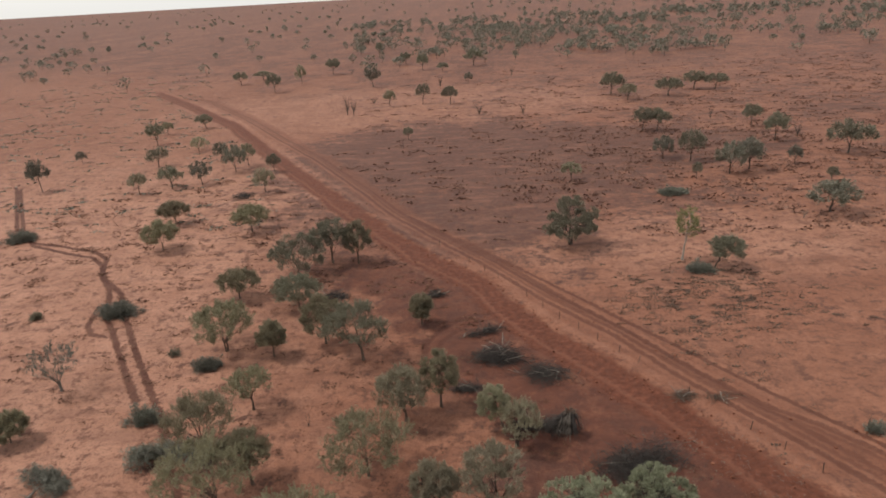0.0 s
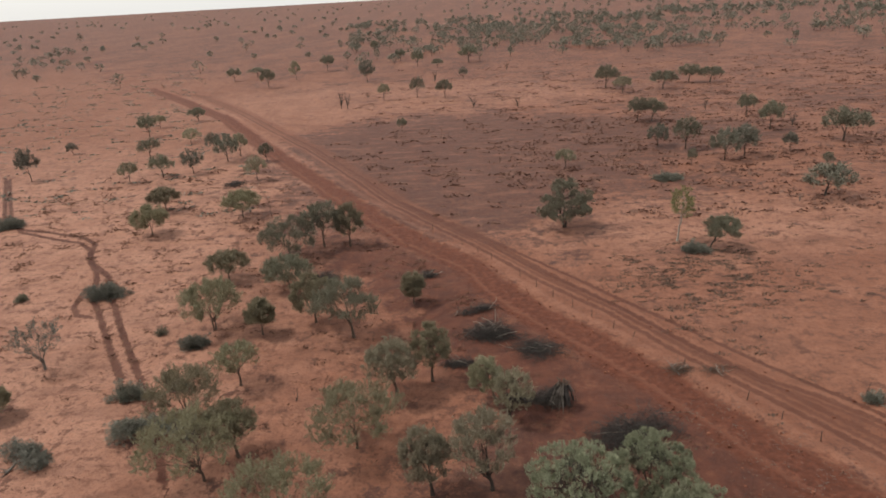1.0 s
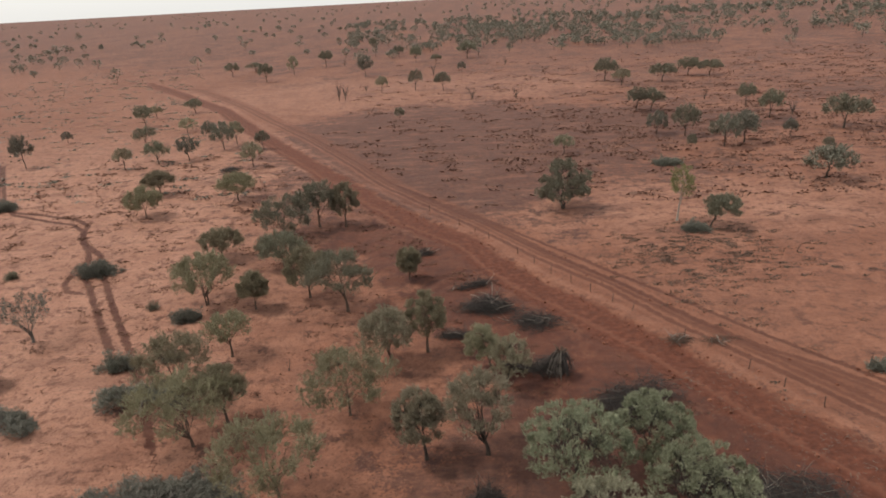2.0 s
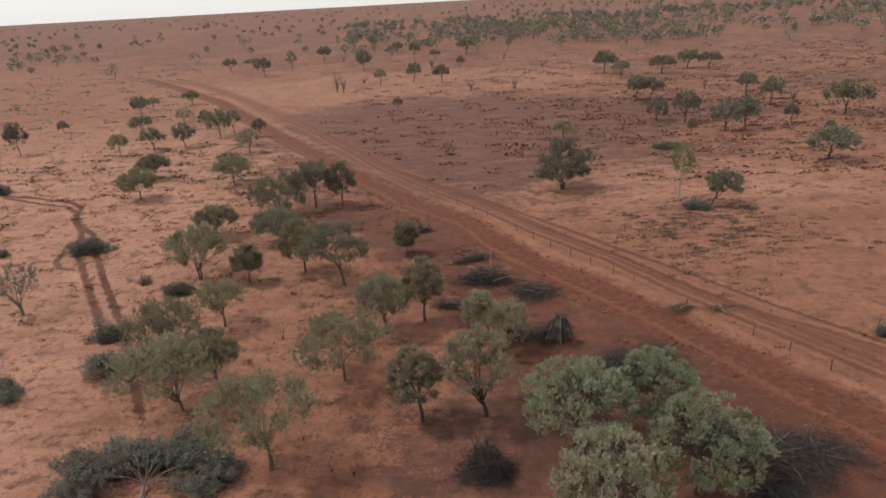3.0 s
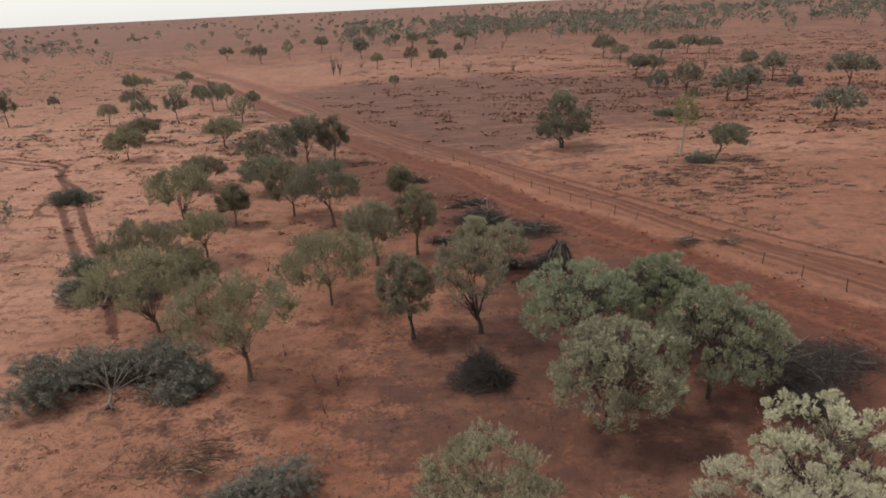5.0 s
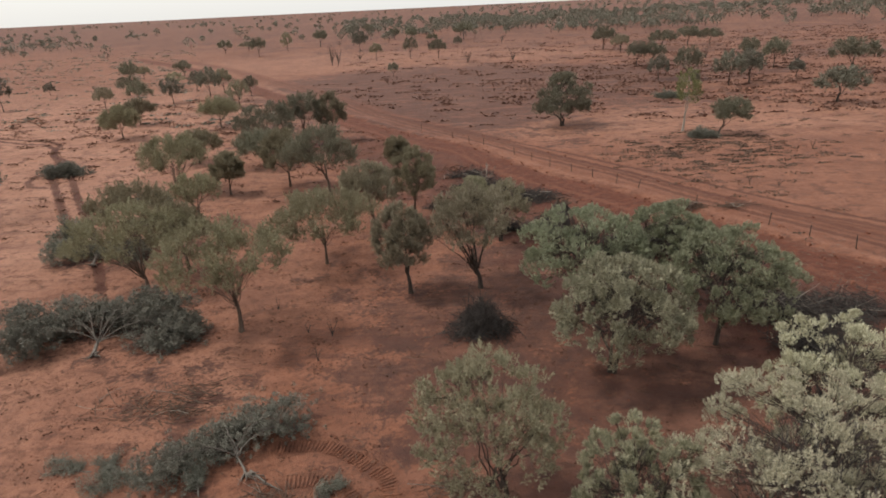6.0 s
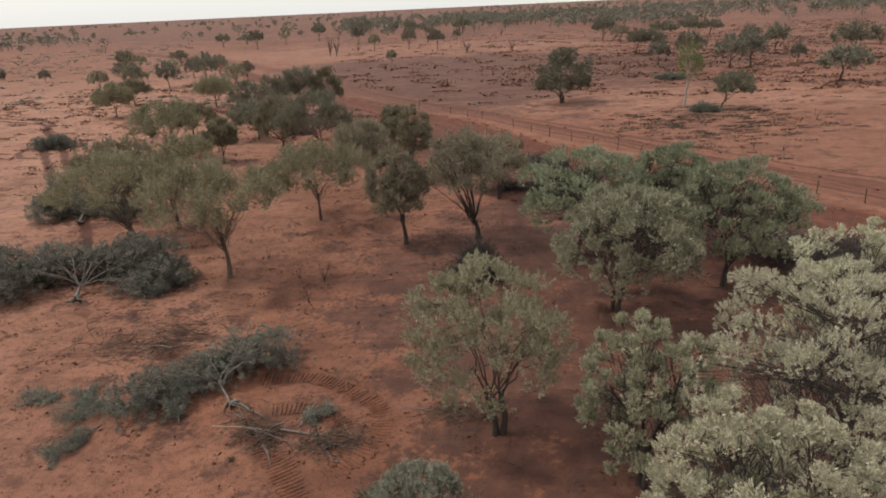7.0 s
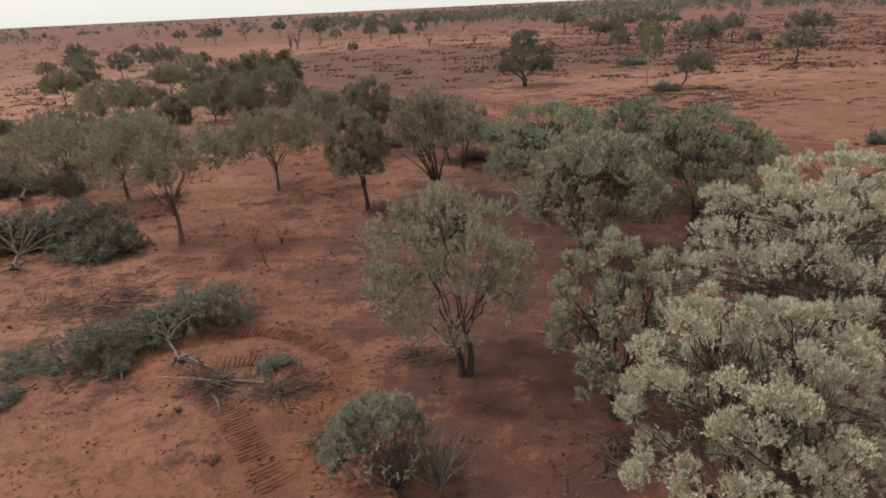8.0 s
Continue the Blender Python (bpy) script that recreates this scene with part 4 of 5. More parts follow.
mulga(-2.2, 46.0, 5.8, 3.2, LEAF_OLIVE, "round", "near", 1, (0, 0), 0.8)
mulga(-5.2, 44.2, 5.3, 4.6, LEAF_PALE, "dome", "near", 1, (-0.3, 0), 1.0)
mulga(-10.2, 54.4, 6.6, 6.5, LEAF_GREY, "dome", "near", 1, (-0.6, 0), 1.1)
mulga(-14.6, 57.9, 5.6, 4.4, LEAF_OLIVE, "round", "mid")
mulga(-19.4, 66.4, 4.2, 5.6, LEAF_GREY, "dome", "mid")
mulga(-4.6, 61.1, 3.6, 2.4, LEAF_OLIVE, "round", "mid", label="small olive mulga with a single stem")
mulga(-17.7, 79.6, 6.5, 6.0, LEAF_GREY, "dome", "mid")
mulga(-14.1, 79.1, 6.2, 3.8, LEAF_OLIVE, "round", "mid")
mulga(-21.5, 75.7, 5.6, 7.5, LEAF_GREY, "dense", "mid")
mulga(-19.0, 46.5, 4.3, 4.0, LEAF_OLIVE, "umbrella", "mid", thin=0.35, label="thin half-bare mulga with open crown")
mulga(-24.9, 57.0, 5.6, 6.6, LEAF_OLIVE, "fan", "mid", 2)
mulga(-19.5, 55.6, 4.0, 2.7, LEAF_OLIVE, "round", "mid")
mulga(-27.5, 69.7, 3.9, 4.8)
mulga(-33.1, 93.7, 4.6, 5.8)
mulga(-44.6, 87.2, 4.6, 4.9, shape="round")
mulga(-47.4, 98.7, 4.2, 4.8)
mulga(-38.9, 43.1, 2.9, 3.0, LEAF_OLIVE, "dense")
mulga(-21.5, 41.2, 5.2, 6.0, LEAF_OLIVE, "fan", "near", 2, (0, 0), 0.85, BARK_RED, FEATHER)
mulga(15.1, 82.5, 7.4, 7.8, LEAF_GREY, "old", "old", 2, (0.1, 0), 1.1, BARK, "large old mulga with gnarled trunk in the open")
base = standing("gum_tree", 28.2, 75.6, "slender white-trunked gum with sparse yellow-green leaves", "tree")
grow(base, 5, 7.6, 3.8, "tall", "mid", LEAF_LIME, BARK_PALE, (0.3, 0), 1, 0.24)
mulga(31.3, 72.8, 4.3, 4.3, LEAF_GREY, "dome", "mid", 1, (1.3, 0), 0.8, BARK, "leaning grey mulga beside a low dark bush")
mulga(-39.0, 50.8, 5.2, 5.2, LEAF_DRY, "fan", "mid", 2, (0, 0), 0.16, DEADWOOD, "half-dead grey mulga with sparse withered twigs")

# the scattered trees of the plain
far_tree(-85.1, 123.1, 6.0, 4.8)
far_tree(-89.6, 146.5, 2.6, 3.0)
far_tree(-67.8, 138.9, 4.0, 5.9)
far_tree(-78.6, 163.0, 5.2, 5.3)
far_tree(-81.4, 176.2, 3.4, 4.4)
far_tree(-64.3, 153.9, 3.2, 5.3)
far_tree(-73.3, 183.5, 3.7, 5.6)
far_tree(-57.1, 120.6, 4.2, 5.4)
far_tree(-51.8, 122.4, 4.3, 4.9)
far_tree(-62.3, 117.6, 3.9, 4.3)
far_tree(-54.6, 142.5, 3.9, 4.1)
far_tree(-47.8, 131.5, 5.2, 5.5)
far_tree(-46.4, 135.9, 4.7, 4.6)
far_tree(-39.0, 129.9, 3.6, 3.7)
far_tree(-37.0, 115.5, 4.3, 4.6)
far_tree(-70.7, 250.8, 6.5, 6.8)
far_tree(-92.9, 279.2, 5.1, 7.0)
far_tree(-87.2, 293.3, 3.8, 9.8)
far_tree(-45.2, 391.5, 6.4, 6.4)
far_tree(-56.7, 300.7, 6.5, 7.7)
far_tree(-64.8, 272.1, 7.2, 5.3)
far_tree(-32.7, 252.2, 7.2, 7.0)
far_tree(-21.6, 204.4, 4.9, 4.4)
far_tree(-11.2, 206.6, 6.0, 5.3)
far_tree(-15.5, 299.7, 6.4, 6.8)
far_tree(-2.3, 203.8, 5.2, 6.1)
far_tree(-6.3, 291.4, 3.6, 5.8)
far_tree(4.3, 249.2, 3.8, 3.7)
far_tree(7.9, 306.9, 6.8, 10.9)
far_tree(-25.2, 327.7, 5.4, 6.4)
far_tree(48.5, 206.4, 6.4, 9.2)
far_tree(50.9, 194.6, 4.6, 6.8)
far_tree(64.2, 198.9, 5.0, 9.3)
far_tree(75.5, 209.0, 5.3, 8.3)
far_tree(81.4, 206.9, 4.5, 8.7)
far_tree(43.9, 152.1, 5.2, 5.4)
far_tree(47.0, 151.3, 4.9, 6.0)
far_tree(40.9, 126.3, 4.2, 4.9)
far_tree(45.4, 123.3, 5.6, 6.0)
far_tree(42.1, 110.5, 3.0, 2.3)
far_tree(68.6, 150.6, 4.9, 4.9)
far_tree(67.4, 135.9, 5.5, 6.3)
far_tree(62.8, 117.7, 3.2, 3.4)
far_tree(48.9, 113.1, 5.2, 6.1)
far_tree(53.4, 115.4, 5.2, 6.9)
far_tree(75.7, 123.3, 5.8, 10.0)
far_tree(54.9, 90.7, 4.5, 8.4)
far_tree(20.4, 113.8, 3.3, 4.5)
far_tree(63.4, 106.2, 2.5, 2.8)
far_tree(-12.4, 154.9, 3.0, 2.9)
dead_tree(-47.5, 296.8, 3.4, 3.3)
dead_tree(-33.4, 193.0, 6.2, 3.2)
dead_tree(-31.4, 192.5, 5.0, 2.8)
dead_tree(-27.5, 211.5, 3.3, 3.7)
dead_tree(-6.3, 242.6, 4.6, 3.4)
dead_tree(22.2, 267.4, 4.2, 3.2)
dead_tree(18.2, 180.6, 3.9, 5.1)
dead_tree(6.1, 183.9, 3.7, 3.6)
dead_tree(63.5, 162.5, 3.3, 2.5)
dead_tree(73.4, 138.4, 3.8, 2.4)

# shrubs, fallen trees and heaps of brush
base = standing("shrub", -0.05, 11.5, "bushy grey-green shrub with bare dark stems below", "shrub", "low shrubs")
grow(base, 88, 2.15, 2.6, "bush", "bush", LEAF_BUSH, CHAR, (-0.3, 0.15), 4)
shrub(-41.3, 66.7, 1.4, 5.0, LEAF_DRY, turn=-12)
shrub(-70.4, 93.7, 1.5, 5.2, LEAF_DRY)
shrub(-51.1, 66.2, 0.8, 1.7)
shrub(-30.2, 56.5, 0.8, 1.2)
shrub(-25.9, 53.9, 1.1, 3.3, LEAF_DRY)
shrub(-28.4, 45.6, 1.4, 3.2, LEAF_DRY)
shrub(-24.2, 46.5, 0.8, 2.0, LEAF_DRY)
fallen_tree(-23.6, 39.4, 1.5, 5.6, 95, depth=0.5, spread=1.8)
fallen_tree(-33.0, 36.9, 1.4, 4.2, 60, depth=0.7, boughs=20)
fallen_tree(-17.2, 27.2, 2.5, 8.0, 97, depth=0.6, spread=1.9, boughs=50, leaf_from=0.4)
fallen_tree(-7.3, 18.3, 1.6, 5.6, 126, depth=0.7, detail="hero", spread=1.55, boughs=45, butt_size=0.5, leaf_from=0.12)
for bx, by, bh, bw_, turn, count in ((-8.4, 16.9, 0.75, 1.5, 120, 12), (-10.0, 17.9, 0.3, 2.2, 205, 11), (-11.0, 17.0, 0.35, 1.6, 240, 11), (-11.6, 17.3, 0.4, 1.7, 130, 11), (-12.9, 18.4, 0.25, 1.7, 165, 8)):
    torn_bough(bx, by, bh, bw_, turn, count)
brush_pile(-12.5, 22.4, 0.10, 7.0, 5, 0.5, 4, BARK_RED, dense=0.45, label="flat scatter of broken twigs and bark")
brush_pile(-5.6, 16.2, 0.22, 2.6, -40, 0.5, 7, BARK_RED, dense=0.55, label="broken grey branches beside crawler tracks")
brush_pile(-3.2, 15.5, 0.25, 2.4, 10, 0.5, 6, BARK_RED, dense=0.5, label="broken grey branches beside crawler tracks")
brush_pile(-1.7, 12.9, 0.14, 1.9, 10, 0.7, 4, BARK_RED, dense=0.45, label="broken twigs lying beside a shrub")
brush_pile(5.2, 12.0, 0.2, 2.4, 60, 0.5, 3, BARK_RED, dense=0.4, label="broken twigs under a silver mulga")
brush_pile(0.6, 16.8, 0.15, 2.4, 0, 0.5, 2, BARK_RED, dense=0.4, label="thin twigs strewn beside a forked trunk")
log([(-4.9, 16.3, 0), (-4.4, 16.1, 0.05), (-3.9, 15.9, 0.1), (-3.5, 15.6, 0.05)], 0.085)
log([(-3.7, 15.9, 0.1), (-3.3, 15.2, 0.05), (-3.0, 14.7, 0), (-2.6, 14.6, 0)], 0.06)
log([(-6.9, 18.0, 0.1), (-6.2, 17.4, 0.05), (-5.5, 17.0, 0)], 0.09)
log([(-5.3, 15.6, 0), (-5.0, 15.1, 0.04), (-4.8, 14.6, 0)], 0.05)
grass_tuft(-4.4, 12.6, 0.28, 0.9)
grass_tuft(-6.0, 14.9, 0.2, 0.7)
torn_bough(-4.4, 16.4, 0.4, 1.1, 40, 7)
dead_tree(0.05, 10.95, 1.5, 1.5, CHAR, 40, "dark bare stems at the foot of a leafy shrub")
dead_tree(0.95, 11.1, 1.6, 1.6, DEADWOOD, 34, "bare twiggy pale bush beside a leafy shrub")
brush_pile(6.6, 43.0, 1.2, 3.6, 10, 0.6, 4, dense=1.8)
brush_pile(18.4, 26.2, 1.3, 5.2, 10, 0.8, 10, dense=2.4)
brush_pile(1.9, 27.9, 1.9, 2.9, 0, 0.9, 2, dense=4.5, fan=1.1, label="dark heap of upright dead stems on red sand")
brush_pile(2.0, 58.9, 1.0, 3.7, 10, 0.5, 4)
brush_pile(2.3, 53.6, 1.7, 7.6, -6, 0.5, 22, dense=2.2)
brush_pile(7.6, 50.4, 0.6, 7.2, -8, 0.7, 9, dense=1.5)
brush_pile(0.1, 48.7, 0.7, 3.2, 0, 0.4, 3)
uprooted_stump(8.2, 42.0, 2.5, 2.6)
brush_pile(5.8, 42.6, 1.0, 3.4, 0, 0.5, 3)
brush_pile(12.9, 38.2, 2.0, 8.0, 0, 0.6, 6, dense=2.6)
brush_pile(19.4, 28.2, 1.8, 8.0, -28, 0.6, 46, dense=2.4, fan=0.25, label="heap of dead branches with pale splintered sticks")
brush_pile(-41.0, 112.5, 1.0, 5.7)
shrub(29.4, 72.4, 0.8, 3.8, LEAF_DRY)
brush_pile(-15.8, 69.4, 0.8, 4.4)
brush_pile(-3.4, 67.9, 0.8, 2.8)
shrub(35.7, 103.4, 0.9, 5.2, LEAF_DRY)
brush_pile(18.9, 46.4, 0.35, 2.7, mat=BARK_RED, dense=0.6)
brush_pile(21.8, 46.0, 0.3, 3.4, 8, 0.3, 4, BARK_RED, dense=0.22, label="broken dark bough lying across wheel ruts")
shrub(31.8, 41.0, 0.9, 1.7, LEAF_DRY)

SAPLING = "short dead sapling stick standing in red sand"
dead_tree(-5.6, 28.0, 1.1, 0.6, CHAR, 3, SAPLING)
dead_tree(-6.9, 28.4, 0.9, 0.4, CHAR, 2, SAPLING)
dead_tree(-5.9, 25.6, 0.9, 0.5, CHAR, 3, SAPLING)
dead_tree(-9.2, 31.4, 0.8, 0.4, CHAR, 2, SAPLING)
dead_tree(1.3, 29.6, 2.0, 0.7, CHAR, 3, "charred bare stem beside a dark heap")
dead_tree(-13.5, 44.0, 1.3, 0.7, CHAR, 4, SAPLING)
dead_tree(-21.6, 60.4, 1.2, 0.6, CHAR, 3, SAPLING)
dead_tree(25.9, 52.3, 0.9, 1.0, CHAR, 5, SAPLING)
dead_tree(27.8, 51.1, 0.6, 0.9, CHAR, 5, SAPLING)
dead_tree(31.5, 41.4, 1.5, 0.5, CHAR, 3, SAPLING)
dead_tree(37.5, 64.2, 1.2, 0.7, CHAR, 4, SAPLING)
dead_tree(50.0, 88.5, 1.6, 1.8, DEADWOOD, 6, "fallen pale dead branch near a spreading tree")


# ---- fence ----


def fence_post(x, y, h, lean, turn):
    """A split timber post with a chamfered top."""
    base = standing("fence_post", x, y, "weathered dark timber fence post beside the track", "fence post", "fence posts", turn, 0.15)
    q = Quads()
    r = 0.034
    q.tube([(0, 0, 0), (lean * 0.5, 0.01, h * 0.5), (lean * 0.95, 0, h * 0.97 + 0.15), (lean, 0, h + 0.15), (lean, 0, h + 0.155)], [r * 1.1, r, r * 0.95, r * 0.75, 0.005], 7)
    part("post", q, BARK, base)
    return base


for i, (px, py) in enumerate([(-3.2, 84.5), (0.9, 77.6), (2.8, 74.6), (4.4, 72.2), (7.4, 66.8), (8.9, 64), (10.3, 61.2), (12, 58.9), (13.5, 56.6), (15, 53.9), (16.2, 51.6), (19.4, 46.8), (22.6, 41.8), (24.1, 39.3), (25.6, 36.7)]):
    fence_post(px, py, 0.85 + 0.08 * math.sin(i * 2.3), 0.45 if i == 10 else 0.10 * math.sin(i * 5.1), i * 40.0)

# ---- track marks pressed by cleats ----


def smoothed(line, times_=3):
    """Rounds the corners of a line by cutting them."""
    p = np.array(line, float)
    for _ in range(times_):
        a, b = p[:-1] * 0.75 + p[1:] * 0.25, p[:-1] * 0.25 + p[1:] * 0.75
        p = np.concatenate([p[:1], np.stack([a, b], 1).reshape(-1, 2), p[-1:]])
    return p


def tread_marks(line, half):
    """Rows of pressed sand bars left by a crawler's cleats."""
    q = Quads()
    pts = smoothed(line)
    run = np.concatenate([[0], np.cumsum(np.hypot(*np.diff(pts, axis=0).T))])
    for s in np.arange(0.1, run[-1] - 0.1, 0.15):
        s += random.uniform(-0.014, 0.014)
        if random.random() < 0.03:
            continue
        c = np.array([np.interp(s, run, pts[:, 0]), np.interp(s, run, pts[:, 1])])
        e = np.array([np.interp(s + 0.3, run, pts[:, 0]), np.interp(s + 0.3, run, pts[:, 1])]) - np.array([np.interp(s - 0.3, run, pts[:, 0]), np.interp(s - 0.3, run, pts[:, 1])])
        e /= np.hypot(*e) + 1e-9
        u = np.array([-e[1], e[0]])
        k = int(random.random() < 0.08)
        a, b = c - u * half * random.uniform(0.86, 1.06), c + u * half * random.uniform(0.86, 1.06) * (0.6 if k else 1)
        z = float(ground_z(c[0], c[1])) - 0.045
        top = 0.044 + random.uniform(-0.006, 0.008)
        rows = [(-0.058, 0.0), (-0.018, top), (0.016, top), (0.05, 0.0)]
        for (s0, z0), (s1, z1) in zip(rows, rows[1:]):
            q.add([(*(a + e * s0), z + z0), (*(b + e * s0), z + z0), (*(b + e * s1), z + z1), (*(a + e * s1), z + z1)], [(0, 1, 2, 3)])
    me = q.mesh("track_marks", RED_SAND)
    for k, _ in LANES:
        me.attributes.new(k, "FLOAT", "POINT").data.foreach_set("value", np.full(len(me.vertices), 30.0, np.float32))
    ob = new("track_marks", me)
    return tagged(ob, "cleated crawler track marks pressed into red sand", "track marks", kind="structure")


tread_marks(TREAD_A, 0.33)
tread_marks(TREAD_B, 0.33)
tread_marks(TREAD_C, 0.42)

# ---- loose ground cover ----


def scatter_cover(name, label, mat, rng, px, py, make):
    q = Quads()
    for x, y in zip(px, py):
        make(q, rng, x, y, float(ground_z(np.array(x), np.array(y))))
    ob = new(name, q.mesh(name, mat))
    return tagged(ob, label, "ground cover", kind="stuff")


def tussock(q, rng, x, y, z):
    s, n = rng.uniform(0.4, 1.3), 34
    a = rng.uniform(0, 6.28, n)
    r = np.sqrt(rng.uniform(0, 1, n)) * 0.5 * s
    base = np.array([x, y, z]) + np.stack([np.cos(a) * r * 1.7, np.sin(a) * r * 0.8, 0 * a], -1)
    q.blades(base, rng.normal(0, 1.0, (n, 3)) * (1, 1, 0) + (0, 0, 0.3), 0.16 * rng.uniform(0.6, 1.4, n), 0.10 * rng.uniform(0.6, 1.3, n), rng)


def grass_clump(q, rng, x, y, z):
    s, n = rng.uniform(0.5, 1.7), 9
    a, r = rng.uniform(0, 6.28, n), np.sqrt(rng.uniform(0, 1, n)) * s
    base = np.array([x, y, z + 0.03]) + np.stack([np.cos(a) * r * 1.1, np.sin(a) * r * 0.42, 0 * a], -1)
    q.blades(base, rng.normal(0, 1.0, (n, 3)) * (1, 0.6, 0) + (0, 0, 0.10), 0.42 * s * rng.uniform(0.6, 1.3, n), 0.30 * s * rng.uniform(0.6, 1.3, n), rng)


def litter_patch(q, rng, x, y, z):
    s = rng.uniform(0.5, 1.6) * (0.30 + 0.026 * min(y, 80))
    n = 20
    turn, f = rng.normal(0.5, 0.5), min(1.0, 0.35 + y / 80)
    along = np.array([np.cos(turn), -np.sin(turn) * 0.6, 0])
    base = np.array([x, y, z + 0.03]) + along * rng.normal(0, 0.24 * s, (n, 1)) + rng.normal(0, 0.08 * s, (n, 3)) * (1, 1, 0.25)
    q.blades(base, rng.normal(0, 1, (n, 3)) * (1, 1, 0.18) + along * 0.8 + (0, 0, 0.12), 0.12 * s * f * rng.uniform(0.6, 1.7, n), 0.045 * s * f * rng.uniform(0.6, 1.4, n), rng)


def crumbs(q, rng, x, y, z):
    s, n = rng.uniform(0.5, 1.9), 4
    base = np.array([x, y, z + 0.02]) + rng.normal(0, 0.07 * s, (n, 3)) * (1.4, 0.8, 0.1)
    q.blades(base, rng.normal(0, 1, (n, 3)) * (1, 0.7, 0.15) + (0, 0, 0.1), 0.075 * s * rng.uniform(0.6, 1.6, n), 0.04 * s * rng.uniform(0.6, 1.4, n), rng)


BOX = np.array([(0, 3, 2, 1), (4, 5, 6, 7), (0, 1, 5, 4), (1, 2, 6, 5), (2, 3, 7, 6), (3, 0, 4, 7)])


def clod(q, rng, x, y, z):
    s = 0.035 + 0.09 * rng.uniform() ** 3
    c = np.array([(-1, -1, -0.7), (1, -1, -0.7), (1, 1, -0.7), (-1, 1, -0.7), (-0.7, -0.7, 0.7), (0.7, -0.7, 0.7), (0.7, 0.7, 0.7), (-0.7, 0.7, 0.7)])
    q.add(np.array([x, y, z - 0.02]) + c * rng.uniform(0.55, 1.3, (8, 3)) * s, BOX)


def sand_lump(q, rng, x, y, z):
    s = 0.014 + 0.04 * rng.uniform() ** 2
    a = rng.uniform(0, 6.28)
    k = np.arange(4) * 1.5708 + a
    ring = np.stack([np.cos(k) * 1.5, np.sin(k), k * 0], -1) * rng.uniform(0.7, 1.3, (4, 3)) * s
    top = ring * (0.45, 0.45, 0) + (0, 0, s * rng.uniform(0.5, 1.0))
    q.add(np.array([x, y, z - 0.01]) + np.concatenate([ring, top]), [(0, 1, 5, 4), (1, 2, 6, 5), (2, 3, 7, 6), (3, 0, 4, 7), (4, 5, 6, 7)])


def stick(q, rng, x, y, z):
    L, a = rng.uniform(0.2, 1.0), rng.uniform(0, 6.28)
    d = np.array([np.cos(a), np.sin(a), 0]) * L * 0.5
    c = np.array([x, y, z + 0.04])
    q.tube([c - d, c + rng.normal(0, 0.07, 3) * (1, 1, 0.3) + (0, 0, 0.03), c + d], np.array([0.011, 0.009, 0.004]) * rng.uniform(0.5, 1.6), 3)


def splinter(q, rng, x, y, z):
    L, a = rng.uniform(0.08, 0.35), rng.uniform(0, 6.28)
    d = np.array([np.cos(a), np.sin(a), rng.normal(0, 0.2)]) * L * 0.5
    c = np.array([x, y, z + 0.03])
    q.tube([c - d, c + d], np.array([0.013, 0.006]) * rng.uniform(0.6, 1.5), 3)


def strewn(rng, count, x0, x1, y0, y1, keep):
    x, y = rng.uniform(x0, x1, count), rng.uniform(y0, y1, count)
    ok = keep(x, y) > rng.uniform(0, 1, count)
    return x[ok], y[ok]


rng = np.random.default_rng(41)
clear = lambda x, y: (away(ROAD, x, y) > 3.0) * (away(RUT_A, x, y) > 1.8)
west = lambda x, y: clear(x, y) * (x < 14 - (y - 50) * 0.62) * np.clip(0.42 + 0.7 * waves(x, y, 9, 51), 0.05, 1)
px, py = strewn(rng, 5200, -75, 30, 9, 125, west)
scatter_cover("leaf_litter", "dark patches of fallen leaf litter on sand", LITTER, rng, px, py, litter_patch)
px, py = strewn(rng, 8000, -24, 20, 9, 38, lambda x, y: 0.5 + 0.5 * waves(x, y, 3, 58))
rough = np.random.default_rng(43)
cx, cy = strewn(rough, 5200, -16, 9, 9, 33, lambda x, y: np.clip(0.5 + 0.6 * waves(x, y, 2.5, 59), 0.1, 1))
scatter_cover("sand_crumbs", "small red earth lumps and hoof scuffs on sand", RED_EARTH, rough, cx, cy, sand_lump)
# flat dark scraps: fallen leaves, and added ones for shaded hoof dents
scatter_cover("fallen_leaves", "small dark leaves and scraps marking hoof dents on sand", LITTER, rng, px, py, crumbs)
px, py = strewn(rng, 2600, -45, 22, 9, 70, west)
scatter_cover("fallen_twigs", "thin weathered sticks lying on red sand", BARK_RED, rng, px, py, stick)
px, py = strewn(rng, 7000, 16, 70, 34, 82, lambda x, y: clear(x, y) * np.clip(1.5 - np.hypot((x - 28 - 0.2 * (y - 64)) / 9, (y - 65) / 9), 0.05, 1) * np.clip(0.55 + 0.7 * waves(x, y, 6, 57), 0.08, 1))
qx, qy = strewn(rng, 15500, -30, 170, 84, 330, lambda x, y: clear(x, y) * np.clip(0.15 + 0.8 * waves(x, y, 15, 52) + 0.006 * x + 0.5 * soft_edge(np.hypot((x - 50) / 1.4, y - 130), 20, 30), 0.03, 1) * np.clip(1.5 - y / 200, 0, 1))
scatter_cover("dry_tussocks", "low dark dry grass tussocks dotting the plain", STRAW, rng, px, py, tussock)
scatter_cover("plain_grass", "dark dry grass clumps in streaks over the plain", PLAIN_STRAW, rng, qx, qy, grass_clump)
px, py = strewn(rng, 9000, -14, 48, 14, 90, lambda x, y: 0.9 * soft_edge(np.abs(away(ROAD, x, y) - 2.6), 0.5, 1.4) * (y < 95) + 0.25 * soft_edge(away(RUT_B, x, y), 0.8, 1.5))
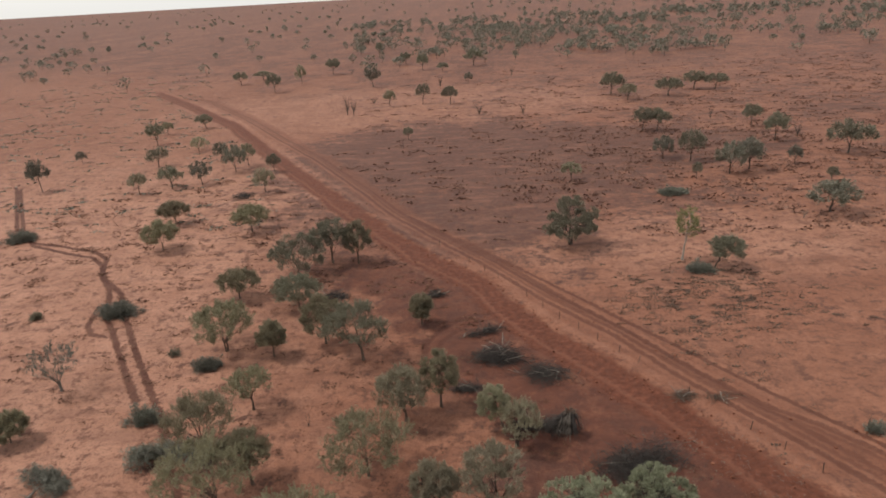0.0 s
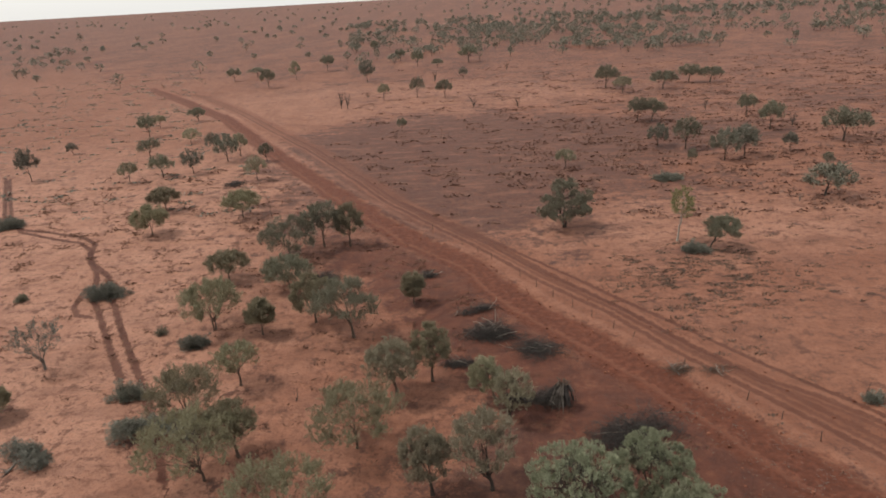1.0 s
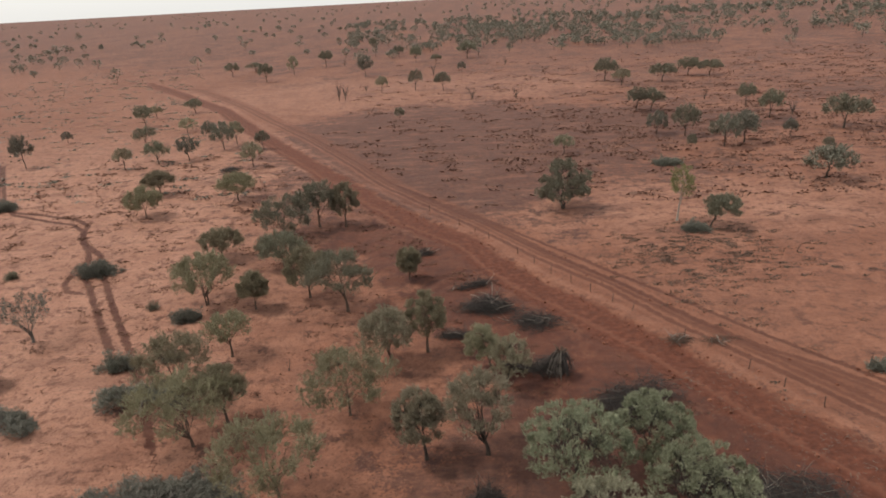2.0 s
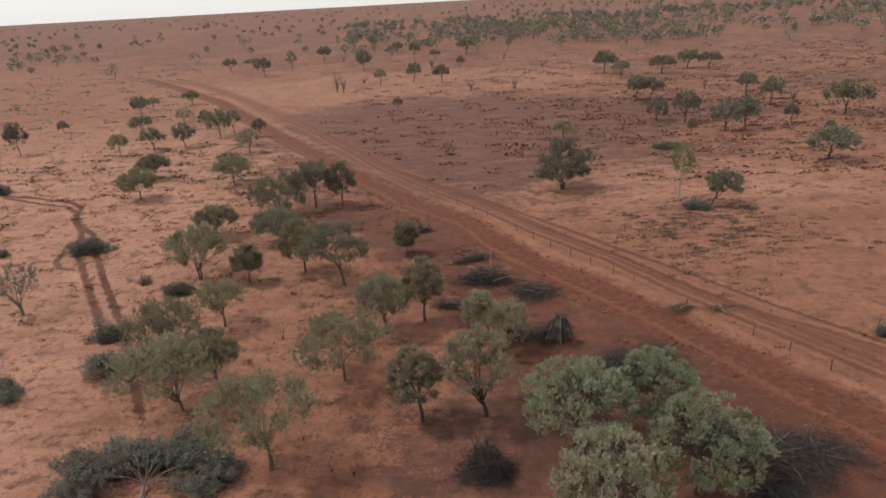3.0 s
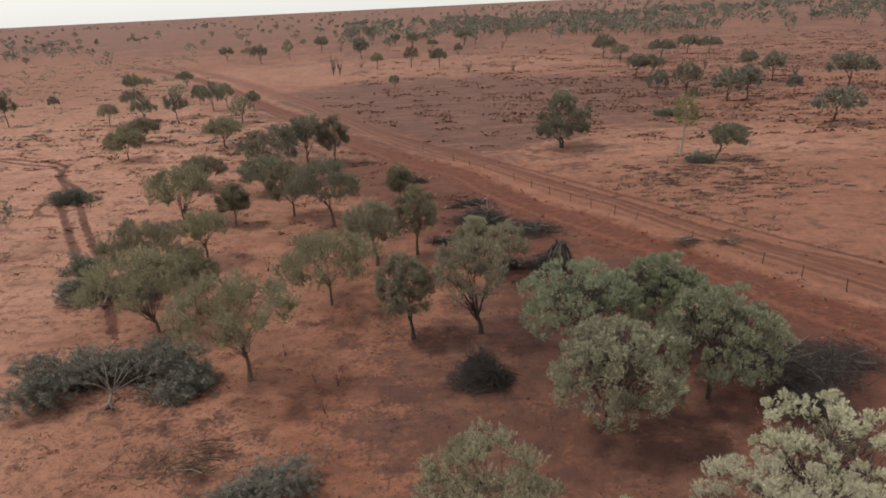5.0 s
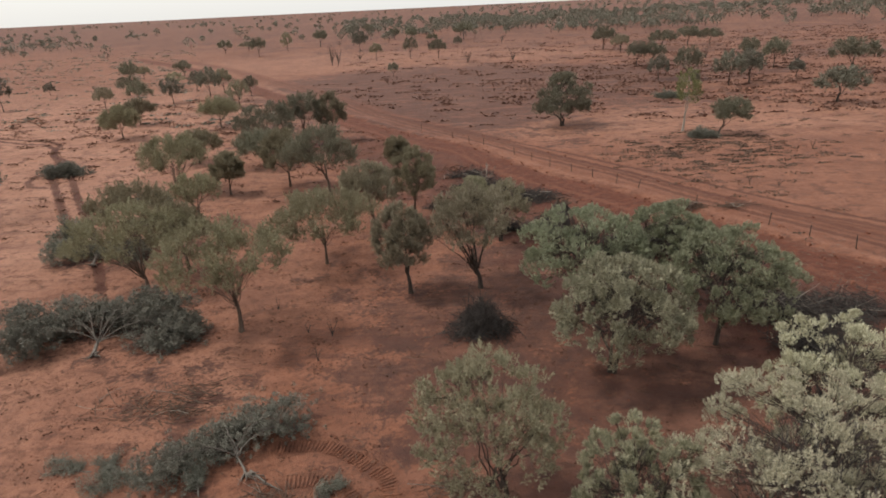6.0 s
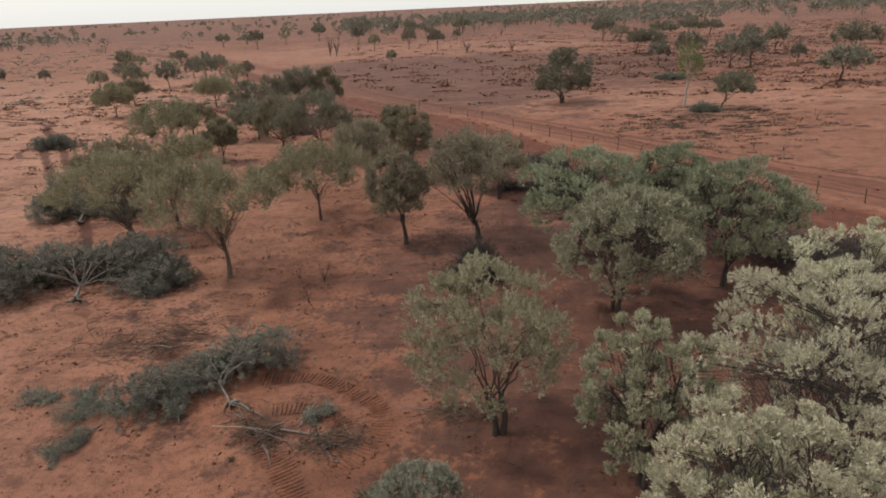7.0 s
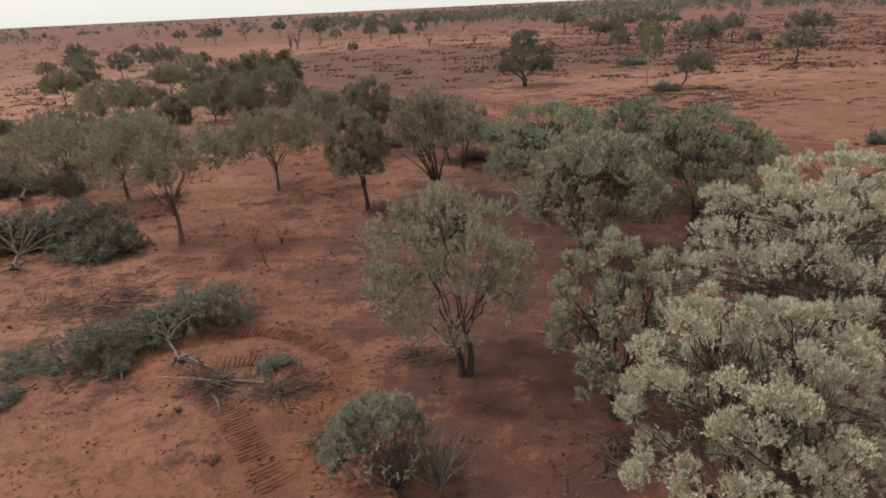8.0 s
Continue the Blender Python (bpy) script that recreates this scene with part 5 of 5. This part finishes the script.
scatter_cover("earth_clods", "loose red earth clods along the graded track", RED_EARTH, rng, px, py, clod)
chip = np.random.default_rng(45)
cx, cy = strewn(chip, 2600, 14, 32, 24, 42, lambda x, y: soft_edge(away(ROAD, x, y), 2.5, 2.5) * np.clip(0.4 + 0.8 * waves(x, y, 3, 63), 0, 1))
scatter_cover("wood_chips", "pale splinters and twigs on turned red earth", DEADWOOD, chip, cx, cy, splinter)
px, py = strewn(rng, 5000, -190, 0, 95, 330, lambda x, y: clear(x, y) * (x < -0.42 * y + 12) * np.clip(0.35 + 0.8 * waves(x, y, 20, 53), 0.05, 1))
scatter_cover("low_scrub", "low pale scrub scattered over the plain", LEAF_DRY, rng, px, py, grass_clump)


def far_woodland():
    """Countless small trees out to the skyline."""
    rng = np.random.default_rng(77)
    q, t = Quads(3), Quads()
    count = 11500
    r = 290 * np.exp(rng.uniform(0, 2.4, count))
    a = rng.uniform(-1.05, 1.05, count)
    r[:4600], a[:4600] = rng.uniform(300, 760, 4600), rng.uniform(-0.16, 0.80, 4600)
    x, y = r * np.sin(a), r * np.cos(a)
    dens = np.clip(0.2 + 0.62 * waves(x * 0.45, y, 95, 61) + 0.35 * waves(x, y, 40, 62), 0.03, 1) * np.clip((r - 290) / 110, 0.15, 1) * np.clip(0.6 + x / 320, 0.3, 1.3)
    dens = dens * (1.0 - 0.55 * np.clip((a - 0.16) / 0.2, 0, 1) * np.clip((760 - r) / 200, 0.35, 1)) * np.where(a < -0.1, 1.5, 1.0)
    ok = dens > rng.uniform(0, 1, count)
    for px_, py_, rr in zip(x[ok], y[ok], r[ok]):
        h, w = rng.uniform(3.0, 7.0), rng.uniform(3.6, 8.2)
        n = 62 if rr < 560 else 40 if rr < 1000 else 18
        d = unit(rng.normal(0, 1, (n, 3)) + (0, 0, 0.45))
        c = np.array([px_, py_, h * 0.56]) + d * (w * 0.46, w * 0.46, h * 0.38) * rng.uniform(0.55, 1, (n, 1))
        s = 0.85 if rr < 560 else 1.3 if rr < 1000 else 2.1
        q.blades(c, rng.normal(0, 1, (n, 3)), s * rng.uniform(0.7, 1.5, n), s * rng.uniform(0.6, 1.1, n), rng)
        t.tube([(px_, py_, -0.2), (px_ + 0.1, py_, h * 0.5)], [0.13, 0.06], 3)
    wood = tagged(new("far_woodland"), "open mulga woodland reaching to the hazy skyline", "woodland", kind="stuff")
    part("crown", q, LEAF_FAR, wood)
    part("trunk", t, BARK, wood)


far_woodland()
